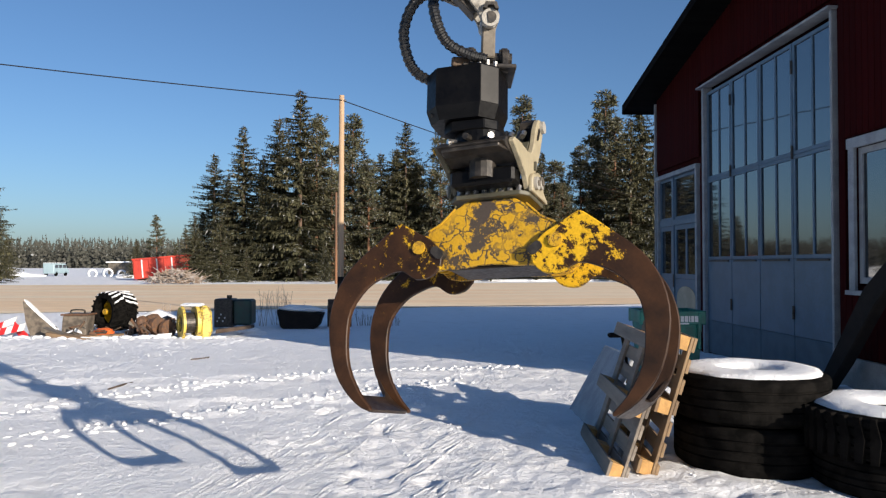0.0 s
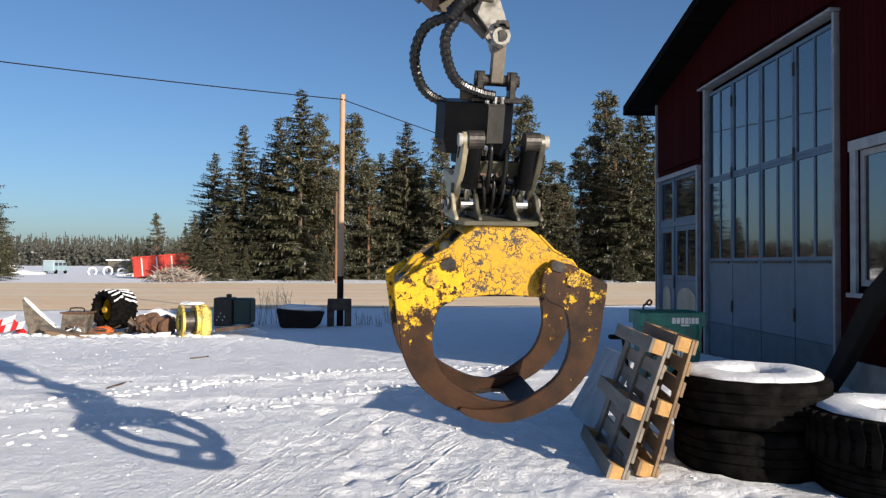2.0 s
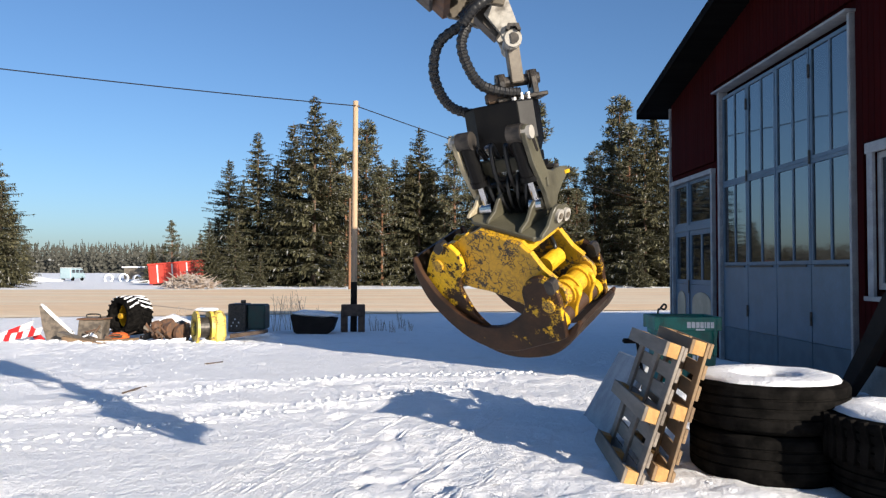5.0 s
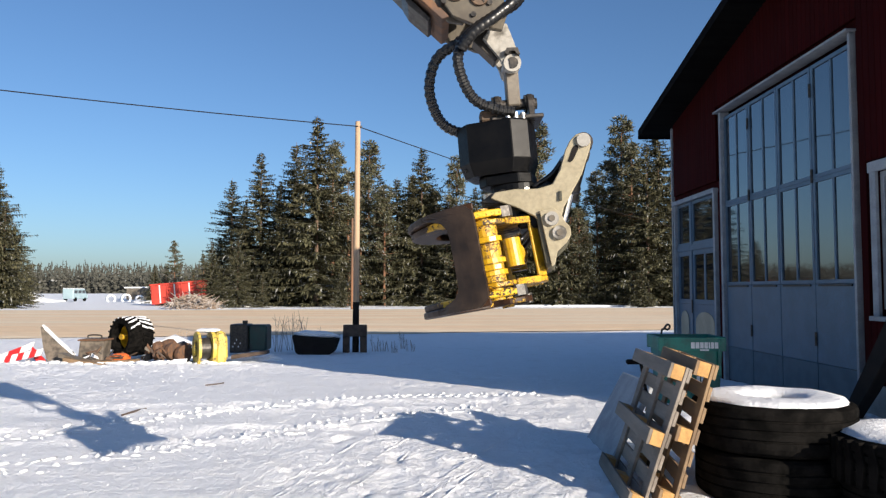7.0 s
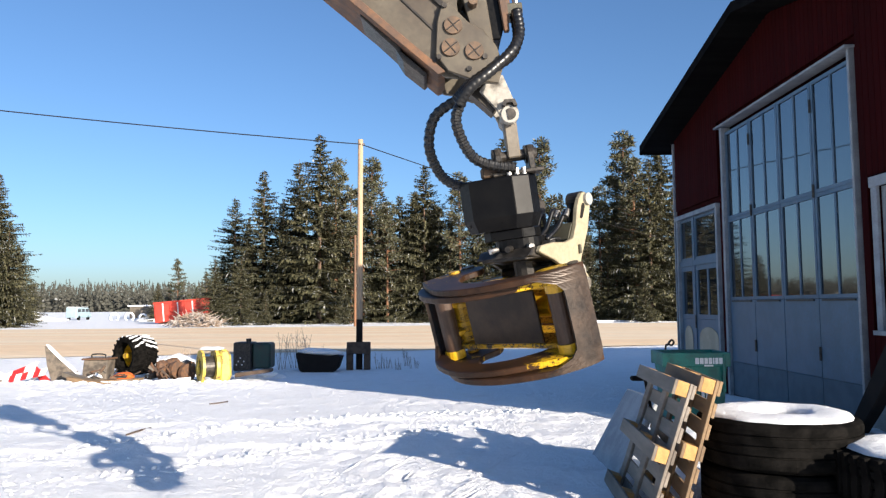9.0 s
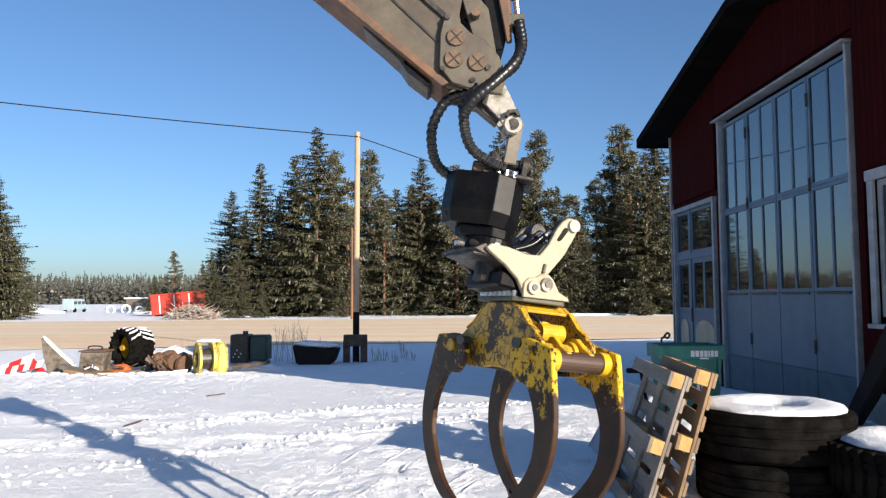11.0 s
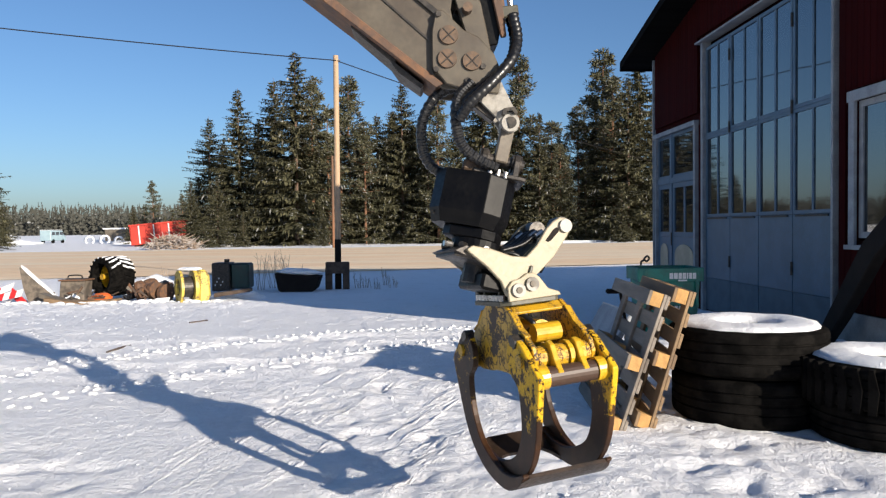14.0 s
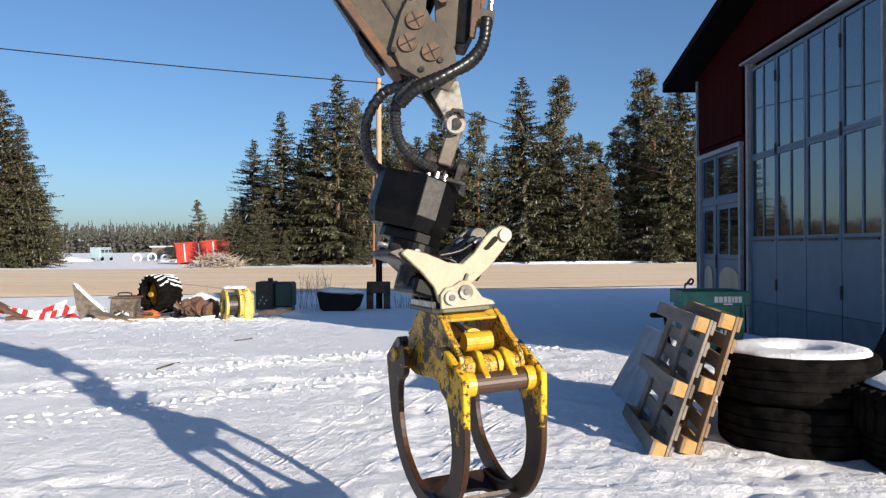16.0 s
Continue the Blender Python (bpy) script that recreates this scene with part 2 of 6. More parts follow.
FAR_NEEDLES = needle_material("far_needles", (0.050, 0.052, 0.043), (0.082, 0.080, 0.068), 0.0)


def glass_material():
    m, nt, b = material("window_glass", 0.03, 0.0, 1.0)
    b.inputs["Base Color"].default_value = (0.012, 0.015, 0.018, 1)
    b.inputs["IOR"].default_value = 1.75
    v = coords(nt)
    bump(nt, b, noise_tex(nt, v, 1.3, 2), 0.05, 0.02)
    return m


GLASS = glass_material()


# ---- mesh helpers ----
def part(name, bm, mat, parent=None, label="", at=None, smooth=False):
    """Links a bmesh as one mesh object, under a thing or a part."""
    me = bpy.data.meshes.new(name)
    bmesh.ops.recalc_face_normals(bm, faces=bm.faces)
    if smooth:
        for f in bm.faces:
            f.smooth = True
    bm.to_mesh(me)
    bm.free()
    me.materials.append(mat)
    ob = new(name, me)
    if parent:
        ob.parent = parent
    if at is not None:
        ob.matrix_basis = at
    if label:
        ob["label"] = label
    return ob


def thing(name, label, category, m=None, group="", kind=""):
    ob = new(name)
    ob.empty_display_size = 0.1
    if m is not None:
        ob.matrix_basis = m
    return tagged(ob, label, category, group, kind)


def solid(name, bm, mat, label, category, m=None, group="", kind="", smooth=False):
    return tagged(part(name, bm, mat, None, "", m, smooth), label, category, group, kind)


def box(x0, x1, y0, y1, z0, z1, bev=0.0, bm=None):
    b = bmesh.new()
    bmesh.ops.create_cube(b, size=1)
    bmesh.ops.scale(b, vec=(x1 - x0, y1 - y0, z1 - z0), verts=b.verts)
    bmesh.ops.translate(b, vec=((x0 + x1) / 2, (y0 + y1) / 2, (z0 + z1) / 2), verts=b.verts)
    if bev:
        bmesh.ops.bevel(b, geom=b.edges[:], offset=bev, segments=1, affect="EDGES")
    return join(bm, b)


def join(a, b):
    if a is None:
        return b
    me = bpy.data.meshes.new("tmp")
    b.to_mesh(me)
    b.free()
    a.from_mesh(me)
    bpy.data.meshes.remove(me)
    return a


def rod(p, q, r, r2=None, seg=14, bm=None):
    """A round bar from p to q."""
    p, q = Vector(p), Vector(q)
    b = bmesh.new()
    bmesh.ops.create_cone(b, cap_ends=True, segments=seg, radius1=r, radius2=r if r2 is None else r2, depth=(q - p).length)
    b.transform(Matrix.Translation((p + q) / 2) @ (q - p).to_track_quat("Z", "Y").to_matrix().to_4x4())
    return join(bm, b)


def prism(points, d0, d1, axis="y", bev=0.0, bm=None):
    """An outline extruded along an axis from d0 to d1: (x, z) for y, (y, z) for x, (x, y) for z."""
    b = bmesh.new()
    put3 = {"y": lambda u, v, d: (u, d, v), "x": lambda u, v, d: (d, u, v), "z": lambda u, v, d: (u, v, d)}[axis]
    lo = [b.verts.new(put3(u, v, d0)) for u, v in points]
    hi = [b.verts.new(put3(u, v, d1)) for u, v in points]
    b.faces.new(lo)
    b.faces.new(hi[::-1])
    n = len(points)
    for i in range(n):
        b.faces.new((lo[i], hi[i], hi[(i + 1) % n], lo[(i + 1) % n]))
    if bev:
        bmesh.ops.recalc_face_normals(b, faces=b.faces)
        edges = [e for e in b.edges if len(e.link_faces) == 2 and e.calc_face_angle(0) > 0.5]
        bmesh.ops.bevel(b, geom=edges, offset=bev, segments=1, affect="EDGES")
    return join(bm, b)


def spline(pts, steps=8):
    """Catmull-Rom points through pts."""
    pts = [Vector(p) for p in pts]
    pts = [2 * pts[0] - pts[1]] + pts + [2 * pts[-1] - pts[-2]]
    out = []
    for i in range(1, len(pts) - 2):
        a, b, c, d = pts[i - 1:i + 3]
        for k in range(steps):
            t = k / steps
            out.append(0.5 * (2 * b + (c - a) * t + (2 * a - 5 * b + 4 * c - d) * t * t + (3 * b - a - 3 * c + d) * t ** 3))
    return out + [pts[-2]]


def tube(pts, radius, seg=10, bm=None):
    """A tube along points; radius is a number or a function of the index."""
    b = bmesh.new()
    rings = []
    side = None
    for i, p in enumerate(pts):
        way = (pts[min(i + 1, len(pts) - 1)] - pts[max(i - 1, 0)]).normalized()
        side = way.orthogonal().normalized() if side is None else (side - way * side.dot(way)).normalized()
        up = way.cross(side)
        r = radius(i) if callable(radius) else radius
        rings.append([b.verts.new(p + r * (math.cos(a) * side + math.sin(a) * up)) for a in (2 * math.pi * k / seg for k in range(seg))])
    for r0, r1 in zip(rings, rings[1:]):
        for k in range(seg):
            b.faces.new((r0[k], r0[(k + 1) % seg], r1[(k + 1) % seg], r1[k]))
    b.faces.new(rings[0])
    b.faces.new(rings[-1][::-1])
    return join(bm, b)


def lathe(profile, seg=48, bm=None, axis="z"):
    """A ring from a closed (radius, height) outline."""
    b = bmesh.new()
    rings = [[b.verts.new((r * math.cos(a), r * math.sin(a), z)) for r, z in profile] for a in (2 * math.pi * k / seg for k in range(seg))]
    n = len(profile)
    for k in range(seg):
        r0, r1 = rings[k], rings[(k + 1) % seg]
        for i in range(n):
            b.faces.new((r0[i], r1[i], r1[(i + 1) % n], r0[(i + 1) % n]))
    if axis == "x":
        b.transform(pose(0, 0, 0, 0, 90, 0))
    if axis == "y":
        b.transform(pose(0, 0, 0, 90, 0, 0))
    return join(bm, b)


# ---- ground: snow yard that falls a little towards the road ----
def ground_z(x, y):
    u = min(max((y - 7) / 13, 0), 1)
    return -0.35 * u * u * (3 - 2 * u)


def rut(x, y):
    """Packed wheel tracks across the yard."""
    h = 0.0
    for a, b, w, deep in ((0.10, 7.6, 0.22, 0.03), (0.10, 9.4, 0.25, 0.03), (-0.9, 5.2, 0.2, 0.025), (-0.9, 6.9, 0.2, 0.02)):
        d = abs(y - (b + a * x)) / math.hypot(1, a)
        if d < 2.5 * w:
            h += deep * (0.4 + 0.9 * abs(noise.noise((x * 2.3, y * 2.3, b)))) * (0.9 * math.exp(-((d - 1.5 * w) / (0.4 * w)) ** 2) - math.exp(-(d / w) ** 2))
    return h


def snow_height(x, y):
    far = min(1.0, max(0.0, (45 - math.hypot(x, y)) / 30))
    z = ground_z(x, y)
    if far > 0:
        z += far * (0.028 * noise.noise((x * 0.4, y * 0.4, 0)) + 0.014 * noise.noise((x * 1.7, y * 1.7, 3)) + rut(x, y))
        churn = min(1, max(0, (y - 13.2) / 2.5)) * min(1, max(0, (18.2 - y) / 0.6)) * min(1, max(0, (-2.6 - x) / 1.2)) * min(1, max(0, (x + 14) / 1.5))
        if churn > 0:
            z += churn * (0.045 * abs(noise.noise((x * 1.6, y * 1.6, 51))) + 0.05 * abs(noise.noise((x * 3.7, y * 3.7, 57))) + 0.03 * noise.noise((x * 7, y * 7, 61)))
        if math.hypot(x, y - 6) < 14:
            z += 0.009 * noise.noise((x * 5, y * 5, 5)) + 0.007 * noise.noise((x * 12, y * 12, 8))
            lumps = noise.noise((x * 0.8, y * 0.8, 11)) + (0.25 if x > -0.5 and y < 6.5 else 0)
            tread = min(1, max(0, (x + 0.7) / 0.5)) * min(1, max(0, (2.6 - x) / 0.5)) * min(1, max(0, (6.2 - y) / 0.8))
            if tread > 0:
                z += tread * (0.012 * noise.noise((x * 8, y * 8, 31)) + 0.009 * noise.noise((x * 15, y * 15, 37)) - 0.02 * max(0, noise.noise((x * 4.5, y * 4.5, 41))))
            if lumps > 0.1:
                z -= 0.06 * min(1, (lumps - 0.1) * 4) * max(0, noise.noise((x * 5, y * 5, 21)))
    return z


def axis_steps(spans):
    out = []
    for a, b, n in spans:
        out += [a + (b - a) * i / n for i in range(n)]
    return out + [spans[-1][1]]


def build_ground():
    xs = axis_steps([(-900, -120, 12), (-120, -20, 25), (-20, -13, 30), (-13, -6, 100), (-6, -1.2, 80), (-1.2, 2.4, 110), (2.4, 5.5, 44), (5.5, 20, 20), (20, 120, 20), (120, 900, 12)])
    ys = axis_steps([(-60, 0, 12), (0, 2.5, 16), (2.5, 6.5, 122), (6.5, 10, 60), (10, 13, 26), (13, 18, 72), (18, 24, 44), (24, 70, 40), (70, 200, 20), (200, 1500, 14)])
    verts = [(x, y, snow_height(x, y)) for y in ys for x in xs]
    n = len(xs)
    faces = [(j * n + i, j * n + i + 1, (j + 1) * n + i + 1, (j + 1) * n + i) for j in range(len(ys) - 1) for i in range(n - 1)]
    me = bpy.data.meshes.new("ground")
    me.from_pydata(verts, [], faces)
    me.materials.append(SNOW)
    me.shade_smooth()
    tagged(new("ground", me), "packed and trodden snow yard in low sunlight", "ground", kind="structure")


def build_road():
    xs = axis_steps([(-300, -60, 12), (-60, 60, 120), (60, 300, 12)])
    vs = axis_steps([(0, 1, 14)])
    verts, faces = [], []
    for x in xs:
        near = 29.6 + 0.2 * x * (1 if abs(x) < 60 else 60 / abs(x)) + 0.35 * noise.noise((x * 0.25, 0, 0)) + 0.15 * noise.noise((x * 1.1, 0, 4))
        far = 66 + 0.12 * x * (1 if abs(x) < 60 else 60 / abs(x)) + 1.5 * noise.noise((x * 0.1, 9, 0))
        for v in vs:
            y = near + (far - near) * v
            edge = min(v, 1 - v)
            verts.append((x, y, -0.35 + 0.03 + min(1, edge * 14) * 0.06 + 0.03 * noise.noise((x * 0.1, y * 0.8, 2))))
    n = len(vs)
    for i in range(len(xs) - 1):
        for j in range(n - 1):
            faces.append((i * n + j, (i + 1) * n + j, (i + 1) * n + j + 1, i * n + j + 1))
    me = bpy.data.meshes.new("road")
    me.from_pydata(verts, [], faces)
    me.materials.append(SAND)
    me.shade_smooth()
    tagged(new("road", me), "wide road of packed snow strewn with tan sand", "road", kind="structure")


def build_clods():
    """Loose lumps of snow and ice, most of them along the wheel tracks."""
    rnd = random.Random(3)
    verts, faces = [], []
    base = bmesh.new()
    bmesh.ops.create_icosphere(base, subdivisions=1, radius=1)
    shape = [v.co.copy() for v in base.verts]
    tris = [[v.index for v in f.verts] for f in base.faces]
    base.free()
    for k in range(1500):
        x, y = rnd.uniform(-7, 3.5), 3 + 13 * rnd.random() ** 1.6
        if k % 2:
            a, b = rnd.choice(((0.10, 7.6), (0.10, 9.4), (-0.9, 5.2), (-0.9, 6.9)))
            y = b + a * x + rnd.choice((-1, 1)) * abs(rnd.gauss(0.3, 0.12))
            if y < 2.8:
                continue
        r = 0.004 + 0.010 * rnd.random() ** 3
        i = len(verts)
        z = snow_height(x, y) + r * 0.2
        verts += [(x + v.x * r * rnd.uniform(0.8, 1.5), y + v.y * r * rnd.uniform(0.8, 1.4), z + v.z * r * rnd.uniform(0.5, 0.9)) for v in shape]
        faces += [[i + j for j in t] for t in tris]
    me = bpy.data.meshes.new("snow_clods")
    me.from_pydata(verts, [], faces)
    me.materials.append(SNOW)
    tagged(new("snow_clods", me), "loose clods of snow strewn over the yard", "snow", kind="stuff")


build_ground()
build_road()
build_clods()


# ---- the red hall: its gable with the doors stands along x = 5 ----
WALL_X, CORNER_FAR, CORNER_NEAR, EAVE, RIDGE_Y, RIDGE = 5.0, 15.3, 6.1, 4.80, 10.7, 5.78


def rake(y):
    """Height of the gable under the roof at y."""
    return RIDGE - (RIDGE - EAVE) * abs(y - RIDGE_Y) / (CORNER_FAR - RIDGE_Y)


def build_hall():
    hall = thing("hall", "large red wooden hall with wide glazed folding doors and dark roof", "building", kind="structure")
    # core walls behind the boards, with the openings cut by building round them
    holes = [(8.62, 12.72, 0.0, 4.5), (12.98, 15.17, 0.0, 3.2), (6.95, 8.2, 1.15, 2.75)]
    ys = sorted({CORNER_NEAR, CORNER_FAR, RIDGE_Y, *[h[0] for h in holes], *[h[1] for h in holes]})
    core = None
    for a, b in zip(ys, ys[1:]):
        cuts = [h for h in holes if h[0] <= a + 1e-6 and h[1] >= b - 1e-6]
        z = -0.5
        for h in sorted(cuts, key=lambda h: h[2]):
            if h[2] > z + 0.01:
                core = prism([(a, z), (b, z), (b, h[2]), (a, h[2])], WALL_X + 0.03, WALL_X + 0.22, "x", bm=core)
            z = h[3]
        core = prism([(a, z), (b, z), (b, rake(b)), (a, rake(a))], WALL_X + 0.03, WALL_X + 0.22, "x", bm=core)
    gable = part("gable_wall", core, RED_BOARD, hall)
    part("side_wall", box(WALL_X + 0.22, 24, CORNER_FAR - 0.2, CORNER_FAR, -0.5, EAVE), RED_BOARD, hall)
    part("side_wall", box(WALL_X + 0.22, 24, CORNER_NEAR, CORNER_NEAR + 0.2, -0.5, EAVE), RED_BOARD, hall)
    part("back_wall", prism([(CORNER_NEAR, -0.5), (CORNER_FAR, -0.5), (CORNER_FAR, EAVE), (RIDGE_Y, RIDGE), (CORNER_NEAR, EAVE)], 23.8, 24, "x"), RED_BOARD, hall)
    part("plinth", box(WALL_X - 0.03, WALL_X + 0.02, CORNER_NEAR, 8.55, -0.4, 0.32), CONCRETE, hall, "bare concrete plinth")
    part("inner_floor", box(WALL_X + 0.25, 23.8, CORNER_NEAR + 0.2, CORNER_FAR - 0.2, -0.3, 0.0), CONCRETE, hall)
    # roof slabs with overhang, and snow on top
    over, up = 0.55, 0.13
    for s, end in ((1, CORNER_FAR + 0.5), (-1, CORNER_NEAR - 0.5)):
        drop = (RIDGE - EAVE) / (CORNER_FAR - RIDGE_Y)
        ze = RIDGE - drop * abs(end - RIDGE_Y)
        roof = part("roof", prism([(RIDGE_Y, RIDGE), (end, ze), (end, ze + up), (RIDGE_Y, RIDGE + up)], WALL_X - over, 24.5, "x"), ROOF_DARK, hall, "dark roof with wide overhang")
        part("snow_layer", prism([(RIDGE_Y, RIDGE + up + 0.004), (end, ze + up + 0.004), (end, ze + up + 0.05), (RIDGE_Y, RIDGE + up + 0.06)], WALL_X - over + 0.06, 24.4, "x"), SNOW_CAP, roof)
        part("bargeboard", prism([(RIDGE_Y, RIDGE - 0.01), (end, ze - 0.01), (end, ze + up + 0.02), (RIDGE_Y, RIDGE + up + 0.02)], WALL_X - over - 0.03, WALL_X - over - 0.002, "x"), ROOF_DARK, roof)
    part("gutter", rod((WALL_X - over, CORNER_FAR + 0.56, 4.72), (24, CORNER_FAR + 0.56, 4.72), 0.06), ROOF_DARK, hall)
    part("corner_board", box(WALL_X - 0.03, WALL_X + 0.1, CORNER_FAR - 0.02, CORNER_FAR + 0.03, -0.3, rake(CORNER_FAR) - 0.03), WHITE_TRIM, hall, "white corner board")
    # boards, one by one, with battens of shade between
    w = 0.115
    n = int((CORNER_FAR - 0.05 - CORNER_NEAR) / w)
    shared = {}
    for i in range(n):
        y0 = CORNER_NEAR + i * w
        y1 = y0 + w - 0.008
        spans, z = [], 0.34 if y1 < 8.62 else -0.3
        for h in holes:
            if y1 > h[0] - 0.10 and y0 < h[1] + 0.10:
                if h[2] > 0.1:
                    spans.append((z, h[2] - 0.1))
                z = h[3] + 0.12
        spans.append((z, min(rake(y0), rake(y1)) - 0.01))
        for a, b in spans:
            if b - a < 0.05:
                continue
            key = (round(b - a, 2))
            if key not in shared:
                me = bpy.data.meshes.new("board")
                bm = box(-0.024, 0.024, 0, w - 0.008, 0, b - a)
                bm.to_mesh(me)
                bm.free()
                me.materials.append(RED_BOARD)
                shared[key] = me
            ob = new("board", shared[key])
            ob.parent = gable
            ob.location = (WALL_X, y0, a)
    return hall


hall = build_hall()


def pane_grid(owner, name, x, y0, y1, z0, z1, cols, rows, fr, mat, deep=0.05):
    """A sash with its bars and panes."""
    bm = box(x, x + deep, y0, y1, z0, z0 + fr)
    box(x, x + deep, y0, y1, z1 - fr, z1, bm=bm)
    box(x, x + deep, y0, y0 + fr, z0 + fr, z1 - fr, bm=bm)
    box(x, x + deep, y1 - fr, y1, z0 + fr, z1 - fr, bm=bm)
    for i in range(1, cols):
        y = y0 + (y1 - y0) * i / cols
        box(x + 0.006, x + deep - 0.004, y - fr * 0.42, y + fr * 0.42, z0 + fr, z1 - fr, bm=bm)
    sash = part(name, bm, mat, owner)
    for i in range(cols):
        a, b = y0 + (y1 - y0) * i / cols, y0 + (y1 - y0) * (i + 1) / cols
        p = part("pane", box(x + 0.02, x + 0.026, a + fr * 0.4, b - fr * 0.4, z0 + fr * 0.9, z1 - fr * 0.9), GLASS, sash)
        p.rotation_euler = (0, 0, 0)
    return sash


def build_folding_door():
    door = thing("door_1", "tall pale blue folding door of four leaves with tall panes", "door", kind="structure")
    x = WALL_X + 0.02
    y0, y1, top = 8.70, 12.62, 4.38
    part("door_frame", box(x - 0.05, x + 0.1, y0 - 0.05, y0 - 0.005, -0.05, top + 0.10, 0.006), WHITE_TRIM, door)
    part("door_frame", box(x - 0.06, x + 0.1, y1 + 0.005, y1 + 0.085, -0.2, top + 0.10, 0.006), WHITE_TRIM, door)
    part("lintel_board", box(x - 0.12, x + 0.1, y0 - 0.10, y1 + 0.2, top + 0.102, top + 0.135, 0.006), WHITE_TRIM, door)
    w = (y1 - y0) / 4
    for i in range(4):
        a, b = y0 + i * w + 0.008, y0 + (i + 1) * w - 0.008
        leaf = part("leaf", box(x, x + 0.05, a, b, 0.44, 1.47, 0.004), DOOR_BLUE, door, "pale blue lower panel")
        part("kick_plate", box(x + 0.004, x + 0.05, a, b, -0.12, 0.435), KICK_BLUE, leaf, "faded kick panel")
        pane_grid(door, "lower_sash", x, a, b, 1.475, 2.86, 2, 1, 0.05, DOOR_BLUE)
        pane_grid(door, "upper_sash", x, a, b, 2.865, top, 2, 1, 0.05, DOOR_BLUE)
        for z in (0.75, 2.9, 4.05):
            if i in (0, 2):
                part("hinge", rod((x - 0.012, b + 0.008, z - 0.09), (x - 0.012, b + 0.008, z + 0.09), 0.018, seg=8), DARK_STEEL, leaf)
        part("drip_rail", box(x - 0.02, x, a + 0.1, b - 0.1, 1.44, 1.465), DARK_STEEL, leaf)
    part("seal", box(x + 0.02, x + 0.04, y0, y1, -0.12, top), BLACK_TAR, door).location.x = 0.045


def build_entry():
    door = thing("door_2", "pale grey entrance door with side light and transom panes", "door", kind="structure")
    x, y0, y1 = WALL_X + 0.02, 13.05, 15.1
    bm = box(x - 0.06, x + 0.1, y0 - 0.08, y0, -0.3, 3.2)
    box(x - 0.06, x + 0.1, y1, y1 + 0.07, -0.3, 3.2, bm=bm)
    box(x - 0.08, x + 0.1, y0 - 0.1, y1 + 0.1, 3.12, 3.2, bm=bm)
    part("door_frame", bm, WHITE_TRIM, door)
    ym = y0 + 0.62 * (y1 - y0)
    part("post", box(x - 0.02, x + 0.09, ym - 0.05, ym + 0.05, -0.3, 3.115), DOOR_BLUE, door)
    part("rail", box(x - 0.022, x + 0.09, y0, ym - 0.052, 2.16, 2.27), DOOR_BLUE, door)
    part("rail", box(x - 0.022, x + 0.09, ym + 0.052, y1, 2.16, 2.27), DOOR_BLUE, door)
    for a, b in ((y0, ym - 0.055), (ym + 0.055, y1)):
        pane_grid(door, "transom", x, a, b, 2.275, 3.11, 1, 1, 0.05, DOOR_BLUE)
        leaf = pane_grid(door, "leaf", x, a, b, 1.12, 2.155, 2 if b < 15 else 1, 1, 0.09, DOOR_BLUE)
        bm = box(x, x + 0.05, a, b, -0.25, 1.115)
        low = part("lower_panel", bm, DOOR_BLUE, door)
        c, r = (a + b) / 2, (b - a) / 2 - 0.14
        arch = [(c - r, 0.12), (c + r, 0.12), (c + r, 0.78)] + [(c + r * math.cos(t), 0.78 + 0.2 * math.sin(t)) for t in (0.4, 0.8, 1.2, 1.57, 1.94, 2.34, 2.74)] + [(c - r, 0.78)]
        part("arched_insert", prism(arch, x - 0.012, x - 0.004, "x"), CREAM, low, "cream arched board")
    part("handle", rod((x - 0.05, ym - 0.12, 0.95), (x - 0.05, ym - 0.12, 1.2), 0.014, seg=8), DARK_STEEL, door)


def build_window():
    win = thing("window_1", "white framed hall window", "window", kind="structure")
    x, y0, y1 = WALL_X, 6.98, 8.17
    pane_grid(win, "window_frame", x, y0, y1, 1.18, 2.72, 2, 1, 0.07, WHITE_TRIM, 0.08)
    bm = box(x - 0.06, x - 0.026, y0 - 0.11, y0, 1.08, 2.83)
    box(x - 0.06, x - 0.026, y1, y1 + 0.11, 1.08, 2.83, bm=bm)
    box(x - 0.07, x - 0.026, y0 - 0.13, y1 + 0.13, 2.722, 2.84, bm=bm)
    part("casing", bm, WHITE_TRIM, win)
    part("window_sill", box(x - 0.1, x, y0 - 0.13, y1 + 0.13, 1.05, 1.1), WHITE_TRIM, win)


build_folding_door()
build_entry()
build_window()


# ---- the excavator arm, the tiltrotator and the grapple ----
PIVOT = (0.1494, 0.0, -0.3102)
CLAW = (0.3088, -0.2823)
EAR = (0.3141, 0.0144)
RAM_PIN = (0.0652, 0.0193)
MID = 0.108
PX = 0.00246
SIZE = 0.906


def arm_pts(pts):
    return [(x * PX, -y * PX) for x, y in pts]


def dipper_pts(pts):
    """The dipper's outline, turned five degrees against its nose."""
    c, k = math.cos(radians(5)), math.sin(radians(5))
    return arm_pts([(-105 + (x + 100) * c - (y + 120) * k, -115 + (x + 100) * k + (y + 120) * c) for x, y in pts])


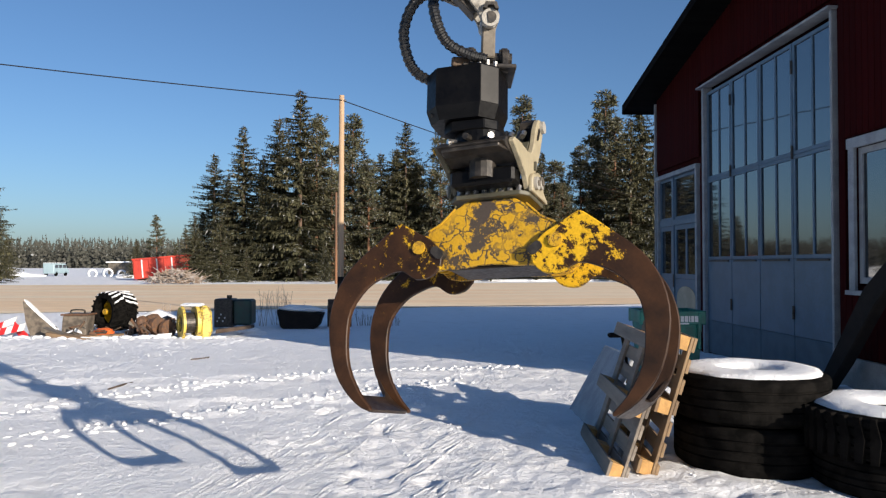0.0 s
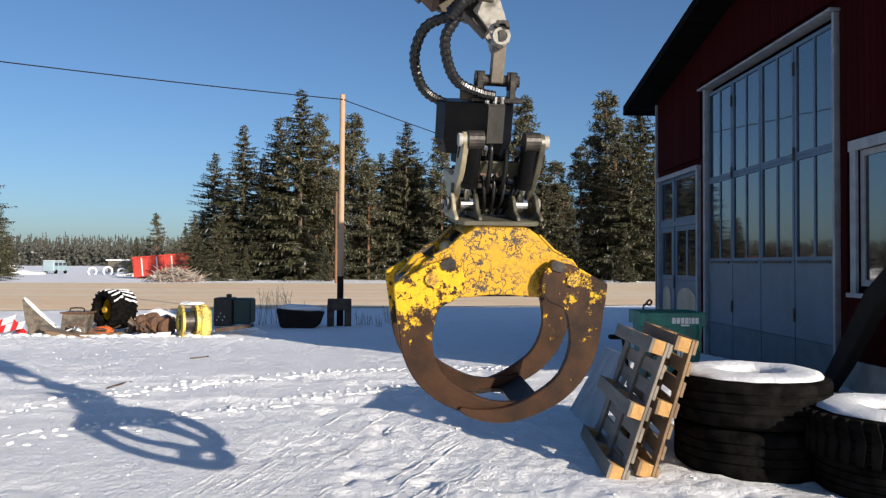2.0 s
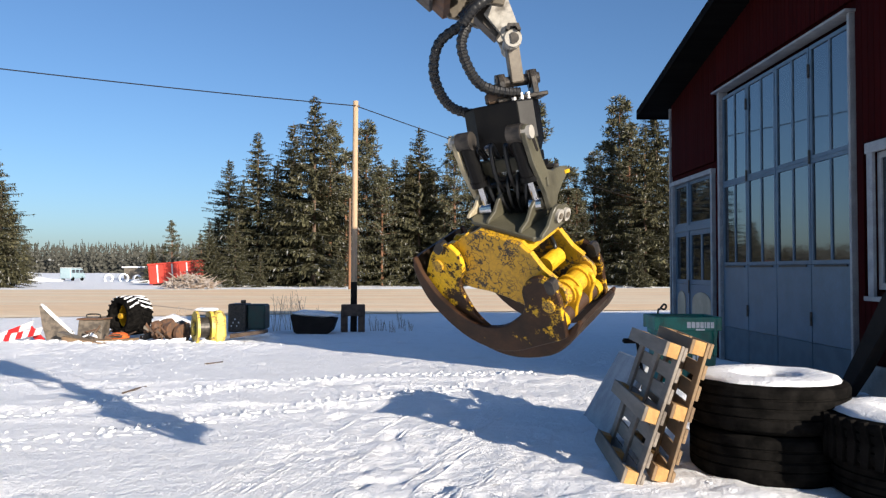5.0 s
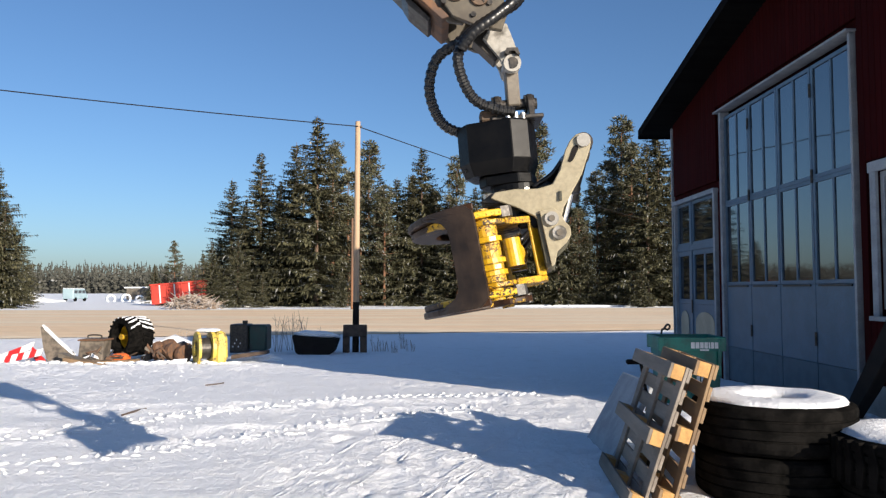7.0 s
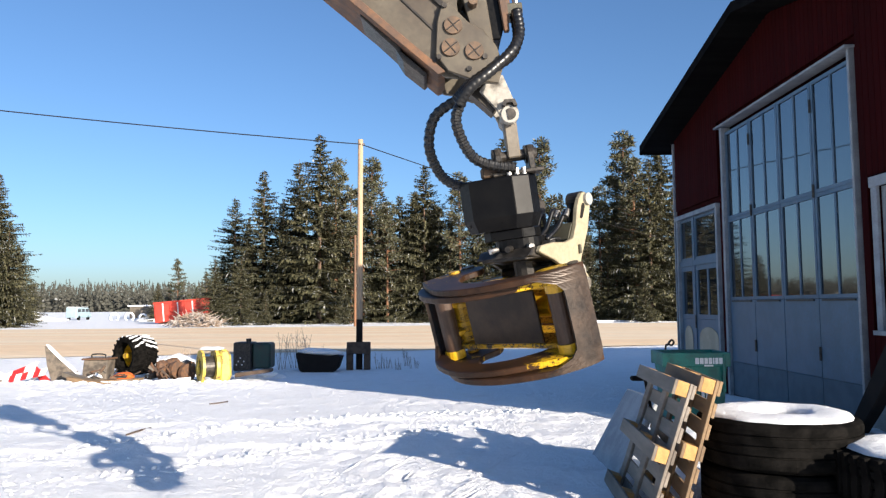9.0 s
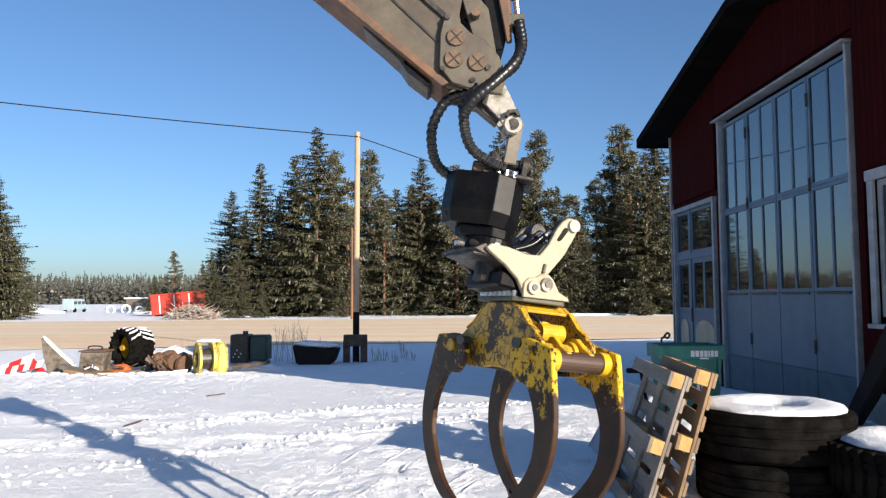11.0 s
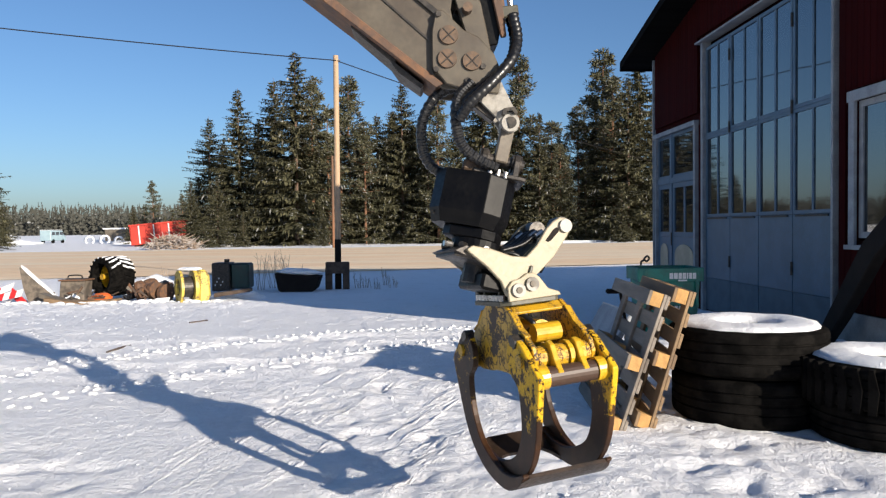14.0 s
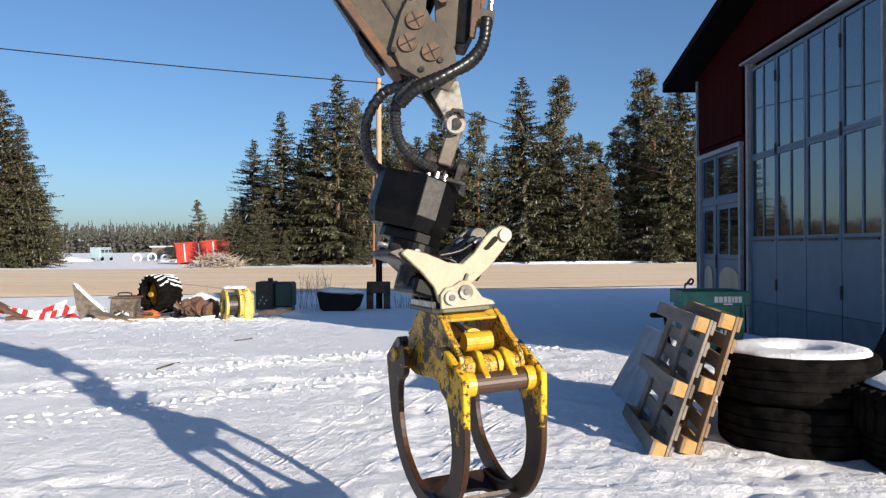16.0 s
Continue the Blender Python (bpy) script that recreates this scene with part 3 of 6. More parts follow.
def build_arm():
    a = thing("excavator_arm", "worn grey steel excavator arm with rusty pins and edges", "excavator arm")
    far = (-254 / 333, -216 / 333)
    ext = 1100
    # boxed dipper: two side plates, belly and back plates
    side = [(-106, -77), (-360, -293), (-360 + far[0] * ext, -293 + far[1] * ext), (-215 + far[0] * ext, -395 + far[1] * ext), (-130, -335), (-74, -268), (-84, -214), (-76, -160), (-60, -112), (-80, -74)]
    for y0, y1 in ((-0.15, -0.125), (0.125, 0.15)):
        part("side_plate", prism(dipper_pts(side), y0, y1, bev=0.003), ARM_GREY, a)
    part("belly_plate", prism(dipper_pts([(-118, -78), (-372, -294), (-372 + far[0] * ext, -294 + far[1] * ext), (-362 + far[0] * ext, -305 + far[1] * ext), (-362, -305), (-104, -84)]), -0.17, 0.17, bev=0.003), RUST, a, "rust-edged belly plate")
    part("back_plate", prism(dipper_pts([(-130, -335), (-215 + far[0] * ext, -395 + far[1] * ext), (-208 + far[0] * ext, -405 + far[1] * ext), (-112, -340), (-70, -270), (-82, -266)]), -0.16, 0.16, bev=0.003), ARM_GREY, a)
    part("seam_strip", prism(dipper_pts([(-106, -212), (-112, -204), (-250, -330), (-420, -465), (-415, -474), (-245, -340)]), -0.165, -0.151, bev=0.002), DARK_STEEL, a)
    part("weld_seam", prism(dipper_pts([(-125, -165), (-127, -162), (-262, -293), (-480, -475), (-478, -478), (-260, -296)]), -0.156, -0.1505), DARK_STEEL, a)
    # gusset under the belly
    part("wear_strip", prism(dipper_pts([(-262, -196), (-260, -206), (-184, -140), (-187, -130), (-178, -123), (-138, -88), (-144, -82), (-182, -112), (-190, -124), (-196, -134)]), -0.11, 0.11, bev=0.003), DARK_STEEL, a, "bolted wear strip under the belly")
    # nose plates and linkage
    nose = [(-108, -78), (-128, -110), (-120, -170), (-108, -205), (-96, -205), (-64, -165), (-40, -150), (-18, -118), (-8, -80), (-20, -48), (-60, -56)]
    for y0, y1 in ((-0.185, -0.152), (0.152, 0.185)):
        part("nose_plate", prism(arm_pts(nose), y0, y1, bev=0.004), ARM_GREY, a)
    link = [(-60, -165), (-75, -250), (-58, -262), (-26, -215), (-20, -130), (-36, -120)]
    part("link_plate", prism(arm_pts(link), -0.14, -0.10, bev=0.004), ARM_GREY, a)
    part("link_plate", prism(arm_pts(link), 0.10, 0.14, bev=0.004), ARM_GREY, a)
    part("back_bar", prism(arm_pts([(-40, -420), (-36, -260), (-22, -140), (-4, -140), (6, -170), (4, -430)]), -0.10, 0.10, bev=0.006), BLACK_PAINT, a, "black bucket link bar")
    part("edge_bar", prism(arm_pts([(-2, -430), (-6, -250), (2, -150), (12, -150), (14, -430)]), -0.13, -0.102, bev=0.004), RUST, a)
    part("cylinder", rod((-150 * PX, -0.02, 330 * PX), (-62 * PX, -0.02, 222 * PX), 0.045), ARM_GREY, a)
    part("cylinder_rod", rod((-70 * PX, -0.02, 230 * PX), (-44 * PX, -0.02, 200 * PX), 0.026), CHROME, a)
    for cx, cy in ((-92, -160), (-100, -120), (-58, -110)):
        cap = part("pin_cap", rod((cx * PX, -0.184, -cy * PX), (cx * PX, -0.197, -cy * PX), 0.042, 0.040, 24), PIN_BROWN, a, "rusty round pin cap with a cross slot")
        bm = None
        for t in (0.6, 0.6 + math.pi / 2):
            d = (math.cos(t) * 0.036, math.sin(t) * 0.036)
            bm = rod((cx * PX - d[0], -0.197, -cy * PX - d[1]), (cx * PX + d[0], -0.197, -cy * PX + d[1]), 0.0032, seg=6, bm=bm)
        part("cross_slot", bm, DARK_STEEL, cap)
    for cx, cy in ((-52, -203), (-104, -198), (-122, -104), (-70, -78), (-40, -98)):
        part("bolt", rod((cx * PX, -0.14, -cy * PX), (cx * PX, -0.196, -cy * PX), 0.012 if cy > -200 else 0.022, seg=8), PIN_BROWN if cy < -200 else DARK_STEEL, a)
    # bracket down to the swing pin
    brk = [(-52, -50), (-30, -78), (-6, -76), (17, -6), (15, 8), (6, 17), (-6, 17), (-15, 8), (-22, -10)]
    for y0, y1 in ((-0.075, -0.05), (0.05, 0.075)):
        part("bracket", prism(arm_pts(brk), y0, y1, bev=0.003), WORN_WHITE, a, "worn white hanging bracket")
    part("bracket_web", prism(arm_pts([(-70, -50), (-45, -80), (-8, -74), (-16, -24), (-30, -8)]), -0.05, 0.05, bev=0.004), DARK_STEEL, a)
    pin = part("swing_pin", rod((0, -0.088, 0), (0, 0.1, 0), 0.040, seg=20), WORN_WHITE, a)
    part("pin_face", prism([(0.026 * math.cos(k * 0.35 - 2.0), 0.026 * math.sin(k * 0.35 - 2.0)) for k in range(13)], -0.094, -0.088), DARK_STEEL, pin)
    part("pin_lock", prism(arm_pts([(-14, -16), (-10, -26), (10, -26), (14, -14), (8, -14), (5, -20), (-5, -20), (-8, -14)]), -0.108, -0.076), DARK_STEEL, pin)
    # hose clamp at the back edge
    clamp = part("hose_clamp", prism(arm_pts([(8, -262), (38, -262), (39, -246), (8, -246)]), -0.12, 0.0, bev=0.004), CAST_SHADED, a)
    part("clamp_block", prism(arm_pts([(8, -204), (40, -204), (40, -184), (8, -184)]), -0.12, 0.0, bev=0.004), CAST_SHADED, clamp)
    for cx in (15, 31):
        part("fitting", rod((cx * PX, -0.06, 262 * PX), (cx * PX, -0.06, 184 * PX), 0.014, seg=10), RUST if cx < 20 else BRIGHT_STEEL, clamp)
    # hoses from the clamp over the arm's face
    for k, off in enumerate((0.0, 0.065)):
        line = spline([(27 * PX, -0.08 - off, 184 * PX), (27 * PX, -0.10 - off, 140 * PX), (8 * PX, -0.16 - off, 100 * PX), (-34 * PX, -0.225 - off * 0.6, (68 - 6 * k) * PX), (-74 * PX, -0.20 - off, (46 - 12 * k) * PX), (-96 * PX, -0.17 - off, (28 - 18 * k) * PX)], 14)
        part("hose", tube(line, lambda i: 0.023 + 0.003 * (i % 3 == 0)), HOSE, a, "ribbed black hydraulic hose", smooth=True)
    return a


def build_tiltrotator():
    r = thing("tiltrotator", "black tiltrotator head hanging from the arm on a link", "tiltrotator")
    hx, hz = 0.0284, 0.4313
    part("swing_link", prism([(hx - 0.03, hz + 0.03), (hx + 0.03, hz + 0.03), (hx + 0.027, 0.245), (hx - 0.033, 0.245)], -0.04, 0.04, bev=0.006), GREY_STEEL, r, "scuffed grey swing link")
    part("cross_pin", rod((hx - 0.105, 0, 0.257), (hx + 0.105, 0, 0.257), 0.026), DARK_STEEL, r)
    for x in (hx - 0.08, hx + 0.07):
        part("fork_ear", prism([(-0.07, 0.16), (0.07, 0.16), (0.055, 0.26), (0.03, 0.297), (-0.03, 0.297), (-0.055, 0.26)], x - 0.014, x + 0.014, "x", 0.004), DARK_STEEL, r)
        part("ear_boss", rod((x - 0.022, 0, 0.257), (x + 0.022, 0, 0.257), 0.042, seg=18), DARK_STEEL, r)
    part("fork_plate", box(hx - 0.12, hx + 0.115, -0.11, 0.11, 0.163, 0.182, 0.004), DARK_STEEL, r)
    part("valve_block", box(-0.14, -0.06, -0.10, -0.02, 0.165, 0.215, 0.008), PIN_BROWN, r)
    for k, (x, y) in enumerate(((-0.02, -0.12), (0.015, -0.115), (0.05, -0.10))):
        part("fitting", rod((x, y, 0.16), (x, y, 0.19), 0.012, seg=8), BRIGHT_STEEL, r)
    # cover with cut corners, its lower edge drawn in
    w, d, c = 0.164, 0.146, 0.064
    ring = [(-w, -d + c), (-w + c, -d), (w - c, -d), (w, -d + c), (w, d - c), (w - c, d), (-w + c, d), (-w, d - c)]
    ca, sa = math.cos(radians(-20)), math.sin(radians(-20))
    ring = [(x * ca - y * sa - 0.062, x * sa + y * ca + 0.011) for x, y in ring]
    bm = bmesh.new()
    tiers = []
    for z, k in ((0.159, 0.985), (0.152, 1.0), (-0.018, 1.0), (-0.078, 0.88)):
        tiers.append([bm.verts.new(((x + 0.062) * k - 0.062, (y - 0.011) * k + 0.011, z)) for x, y in ring])
    bm.faces.new(tiers[0])
    bm.faces.new(tiers[-1])
    for lo, hi in zip(tiers, tiers[1:]):
        for i in range(8):
            bm.faces.new((lo[i], lo[(i + 1) % 8], hi[(i + 1) % 8], hi[i]))
    part("housing", bm, BLACK_PAINT, r, "matt black cover with cut corners")
    # added thin sheet on one cut corner: sunlight painted as grey
    a, b = Vector(ring[2]), Vector(ring[3])
    nrm = Vector((b.y - a.y, a.x - b.x)).normalized() * 0.003
    a, b = a.lerp(b, 0.03) + nrm, a.lerp(b, 0.97) + nrm
    part("corner_panel", prism([(a.x, a.y), (b.x, b.y), (b.x - nrm.x * 0.8, b.y - nrm.y * 0.8), (a.x - nrm.x * 0.8, a.y - nrm.y * 0.8)], -0.016, 0.150, "z"), FACET_LIT, r, "cut corner of the black cover, coloured grey as if sunlit")
    part("skirt", prism([((x + 0.062) * 0.74 - 0.03, (y - 0.011) * 0.74) for x, y in ring], -0.125, -0.079, "z", 0.004), BLACK_PAINT, r)
    part("turntable", rod((0, 0, -0.20), (0, 0, -0.126), 0.115, seg=28), BLACK_PAINT, r)
    for k in range(9):
        t = 0.7 * k
        part("fitting", rod((0.12 * math.cos(t), 0.12 * math.sin(t), -0.165), (0.16 * math.cos(t), 0.16 * math.sin(t), -0.168), 0.014, seg=8), BRIGHT_STEEL if k % 2 else DARK_STEEL, r)
    for z in (-0.04, 0.02, 0.08, 0.13):
        part("cover_bolt", rod((-0.224, -0.04, z), (-0.205, -0.04, z), 0.010, seg=8), DARK_STEEL, r)
    # hose loops down to the head
    for k, s in enumerate((-0.10, 0.02)):
        if k == 0:
            pts = [(-0.18, s - 0.1, 0.52), (-0.225, s - 0.1, 0.43), (-0.205, s - 0.08, 0.32), (-0.155, s - 0.05, 0.245), (-0.06, s - 0.03, 0.205), (0.01, s - 0.02, 0.192)]
        else:
            pts = [(-0.20, s - 0.15, 0.53), (-0.31, s - 0.1, 0.475), (-0.355, s - 0.06, 0.36), (-0.335, s - 0.02, 0.25), (-0.285, s, 0.18), (-0.19, s, 0.135)]
        part("hose", tube(spline(pts, 24), lambda i: 0.022 + 0.003 * (i % 6 < 3)), HOSE, r, "ribbed black hydraulic hose")
    return r


def build_hitch():
    f = thing("quick_hitch", "cream cast hitch frame turning under the black tiltrotator", "hitch")
    part("plate", prism([(-0.14, -0.13), (-0.06, -0.153), (0.16, -0.153), (0.16, 0.153), (-0.06, 0.153), (-0.14, 0.13)], -0.222, -0.200, "z", 0.004), DARK_STEEL, f, "dark turning plate")
    # dark steel here stands in for the shade under the hitch
    part("nose", prism([(-0.155, -0.205), (-0.10, -0.168), (-0.03, -0.20), (0.03, -0.245), (-0.06, -0.222)], -0.155, 0.155, bev=0.004), DARK_STEEL, f, "nose of the hitch, its underside shade put into dark steel")
    side = [(-0.105, -0.192), (-0.085, -0.170), (0.0, -0.164), (0.10, -0.172), (0.165, -0.16), (0.203, -0.10), (0.232, -0.02), (0.256, 0.02), (0.284, 0.045), (0.312, 0.050), (0.337, 0.036), (0.345, 0.008), (0.337, -0.025), (0.295, -0.126), (0.235, -0.218), (0.205, -0.262), (0.178, -0.345), (0.115, -0.345), (0.075, -0.29), (0.0, -0.243), (-0.09, -0.202)]
    rams = []
    for y in (-0.183, 0.157):
        # the +y cheek takes the copy with its shade in the colour
        cheek = part("side_cheek", prism(side, y, y + 0.026, bev=0.004), CAST_LIT if y < 0 else CAST_SHADED, f, "" if y < 0 else "beige cheek darkened as if in shade")
        out = y - 0.0005 if y < 0 else y + 0.0225
        part("slot", prism([(0.238, -0.070), (0.250, -0.074), (0.262, -0.066), (0.290, -0.018), (0.288, -0.004), (0.275, -0.002), (0.264, -0.014)], out - 0.002, out + 0.006), BLACK_TAR, cheek)
        part("ear_pin", rod((EAR[0], y - 0.016, EAR[1]), (EAR[0], y + 0.042, EAR[1]), 0.029, seg=20), WORN_WHITE, cheek)
        part("rib", prism([(0.186, -0.235), (0.200, -0.235), (0.202, -0.195), (0.190, -0.192)], out - 0.012, out + 0.014, bev=0.002), CAST_SHADED, cheek)
        # tilt ram: barrel on the ear, its rod sliding out to the grapple's pin
        yy = -0.125 if y < 0 else 0.125
        bm = rod((0, 0, -0.02), (0, 0, -0.215), 0.036, seg=18)
        rod((0, 0, -0.195), (0, 0, -0.22), 0.041, seg=18, bm=bm)
        ram = part("tilt_ram", bm, BLACK_PAINT, f, "black tilt cylinder")
        part("ram_eye", rod((0, -0.034, 0), (0, 0.034, 0), 0.042, seg=18), DARK_STEEL, ram)
        bm = rod((0, 0, 0.18), (0, 0, 0), 0.017, seg=12)
        rod((0, -0.03, 0), (0, 0.03, 0), 0.032, seg=16, bm=bm)
        rams.append((yy, ram, part("ram_rod", bm, CHROME, ram, "bright rod with eye")))
    part("cross_plate", prism([(0.16, -0.16), (0.175, -0.17), (0.225, -0.09), (0.21, -0.085)], -0.155, 0.155, bev=0.002), CAST_SHADED, f)
    part("swivel", rod((0.02, 0, -0.31), (0.02, 0, -0.223), 0.06), DARK_STEEL, f)
    part("lower_block", box(0.0, 0.10, -0.15, 0.15, -0.335, -0.26, 0.012), BLACK_PAINT, f)
    for k in range(5):
        y = -0.10 + 0.05 * k
        pts = spline([(0.02 + 0.02 * k, y * 0.5, -0.18), (0.13, y, -0.15 + 0.02 * (k % 2)), (0.20, y, -0.18), (0.20, y * 0.8, -0.27), (0.15, y * 0.6, -0.34)], 6)
        part("small_hose", tube(pts, 0.009, 8), HOSE, f, smooth=True)
    part("manifold", box(0.05, 0.15, -0.07, 0.08, -0.195, -0.125, 0.008), DARK_STEEL, f, "dark oily valve manifold")
    for k in range(4):
        part("fitting", rod((0.15, -0.05 + 0.035 * k, -0.155), (0.19, -0.05 + 0.035 * k, -0.15), 0.013, seg=8), BRIGHT_STEEL if k % 2 else PIN_BROWN, f)
    for k in range(4):
        y = -0.09 + 0.06 * k
        pts = spline([(0.08, y, -0.15), (0.17, y * 1.1, -0.10), (0.235, y * 1.2, -0.03 + 0.01 * (k % 2)), (0.255, y * 1.2, -0.05), (0.24, y * 1.2, -0.16), (0.18, y, -0.24)], 7)
        part("loop_hose", tube(pts, 0.011, 8), HOSE, f, smooth=True)
    for k, y in enumerate((-0.12, -0.06, 0.09)):
        part("hose_fitting", rod((0.215, y, -0.055), (0.245, y, -0.025), 0.014, seg=8), BRIGHT_STEEL, f)
    part("maker_mark", box(-0.10, -0.04, 0.1835, 0.1865, -0.205, -0.188), YELLOW_BRIGHT, f)
    return f, rams


TINE_BACK = [(-0.105, 0.046), (-0.026, 0.061), (0.054, 0.049), (0.146, 0.034), (0.165, 0.015), (0.192, -0.103), (0.226, -0.279), (0.206, -0.422), (0.126, -0.558), (-0.02, -0.674), (-0.144, -0.708), (-0.225, -0.712), (-0.288, -0.698)]
TINE_FRONT = [(-0.284, -0.684), (-0.19, -0.668), (-0.072, -0.617), (0.026, -0.523), (0.090, -0.42), (0.096, -0.298), (0.059, -0.204), (0.007, -0.135), (-0.075, -0.121), (-0.129, -0.065), (-0.137, 0.0)]
TINE_MID = [(0.076, -0.541), (-0.046, -0.646), (-0.142, -0.684), (-0.215, -0.695), (-0.284, -0.691)]


def build_claw(owner, half, upper):
    """A claw on the +y side, hinged at its origin: two curved tines, blade and tube."""
    c2 = [(v.x, v.y) for v in spline([(y, z, 0) for y, z in TINE_MID], 3)]
    shape = [(v.x, v.y) for side in (TINE_BACK, TINE_FRONT) for v in spline([(y, z, 0) for y, z in side], 3)]
    claw = part("claw", rod((-half - 0.01, 0.098, -0.018), (half + 0.01, 0.098, -0.018), 0.042, seg=20), CLAW_MIXED, owner, "scratched claw with steel tines and blade")
    for x in (-half - 0.014, half - 0.014):
        tine = part("tine", prism(shape, x, x + 0.028, "x", 0.004), upper, claw, "rusty curved tine with rests of yellow paint")
        part("hinge_pin", rod((x - 0.012, 0, 0), (x + 0.040, 0, 0), 0.030, seg=18), YELLOW_DULL, tine)
        ends = [(-0.086 + 0.022 * math.cos(t) + 0.012 * math.copysign(1, math.cos(t)), 0.035 + 0.022 * math.sin(t)) for t in (0.2 + k * 0.5 for k in range(12))]
        part("lock_bolt", prism(ends, x - 0.008, x + 0.036, "x"), DARK_STEEL, tine)
    for x in (-half + 0.035, half - 0.035):
        part("collar", rod((x - 0.02, 0.098, -0.016), (x + 0.02, 0.098, -0.016), 0.049, seg=20), YELLOW_BRIGHT, claw)
    # curved blade between the tips, filleted into the tines, its tip corners rounded
    cl = [Vector((y, z)) for y, z in c2]
    n, cols = len(cl) - 1, 14
    bm = bmesh.new()
    sheets = []
    for depth in (0.0, 0.016):
        sheet = []
        for k in range(cols + 1):
            e = 1 - math.pow(1 - abs(2 * k / cols - 1), 1.6)
            x = (half + 0.012) * math.copysign(e, 2 * k / cols - 1)
            edge = max(0.0, (abs(x) - half + 0.075) / 0.087)
            s0 = 7.0 - 6.4 * edge ** 2
            s1 = n - 1.6 * max(0.0, (abs(x) - half + 0.03) / 0.042) ** 2
            col = []
            for m in range(9):
                s = s0 + (s1 - s0) * m / 8
                q = min(int(s), n - 1)
                p = cl[q].lerp(cl[q + 1], s - q)
                d = (cl[q + 1] - cl[q]).normalized()
                nrm = Vector((d.y, -d.x))
                p = p - nrm * (0.044 * (1 - 0.7 * s / n) - depth)
                col.append(bm.verts.new((x, p.x, p.y)))
            sheet.append(col)
        sheets.append(sheet)
    o, q = sheets
    for k in range(cols):
        for m in range(8):
            bm.faces.new((o[k][m], o[k + 1][m], o[k + 1][m + 1], o[k][m + 1]))
            bm.faces.new((q[k][m], q[k][m + 1], q[k + 1][m + 1], q[k + 1][m]))
        for m in (0, 8):
            bm.faces.new((o[k][m], o[k + 1][m], q[k + 1][m], q[k][m]))
    for k in (0, cols):
        for m in range(8):
            bm.faces.new((o[k][m], o[k][m + 1], q[k][m + 1], q[k][m]))
    bmesh.ops.recalc_face_normals(bm, faces=bm.faces)
    part("blade", bm, BLADE, claw, "worn steel blade joining the tines")
    for x in (-half * 0.35, half * 0.35):
        part("lug", prism([(-0.035, 0.035), (-0.015, 0.075), (0.02, 0.078), (0.075, 0.04), (0.125, 0.02), (0.10, -0.05), (0.03, -0.045)], x - 0.012, x + 0.012, "x", 0.003), YELLOW_BRIGHT, claw)
    return claw


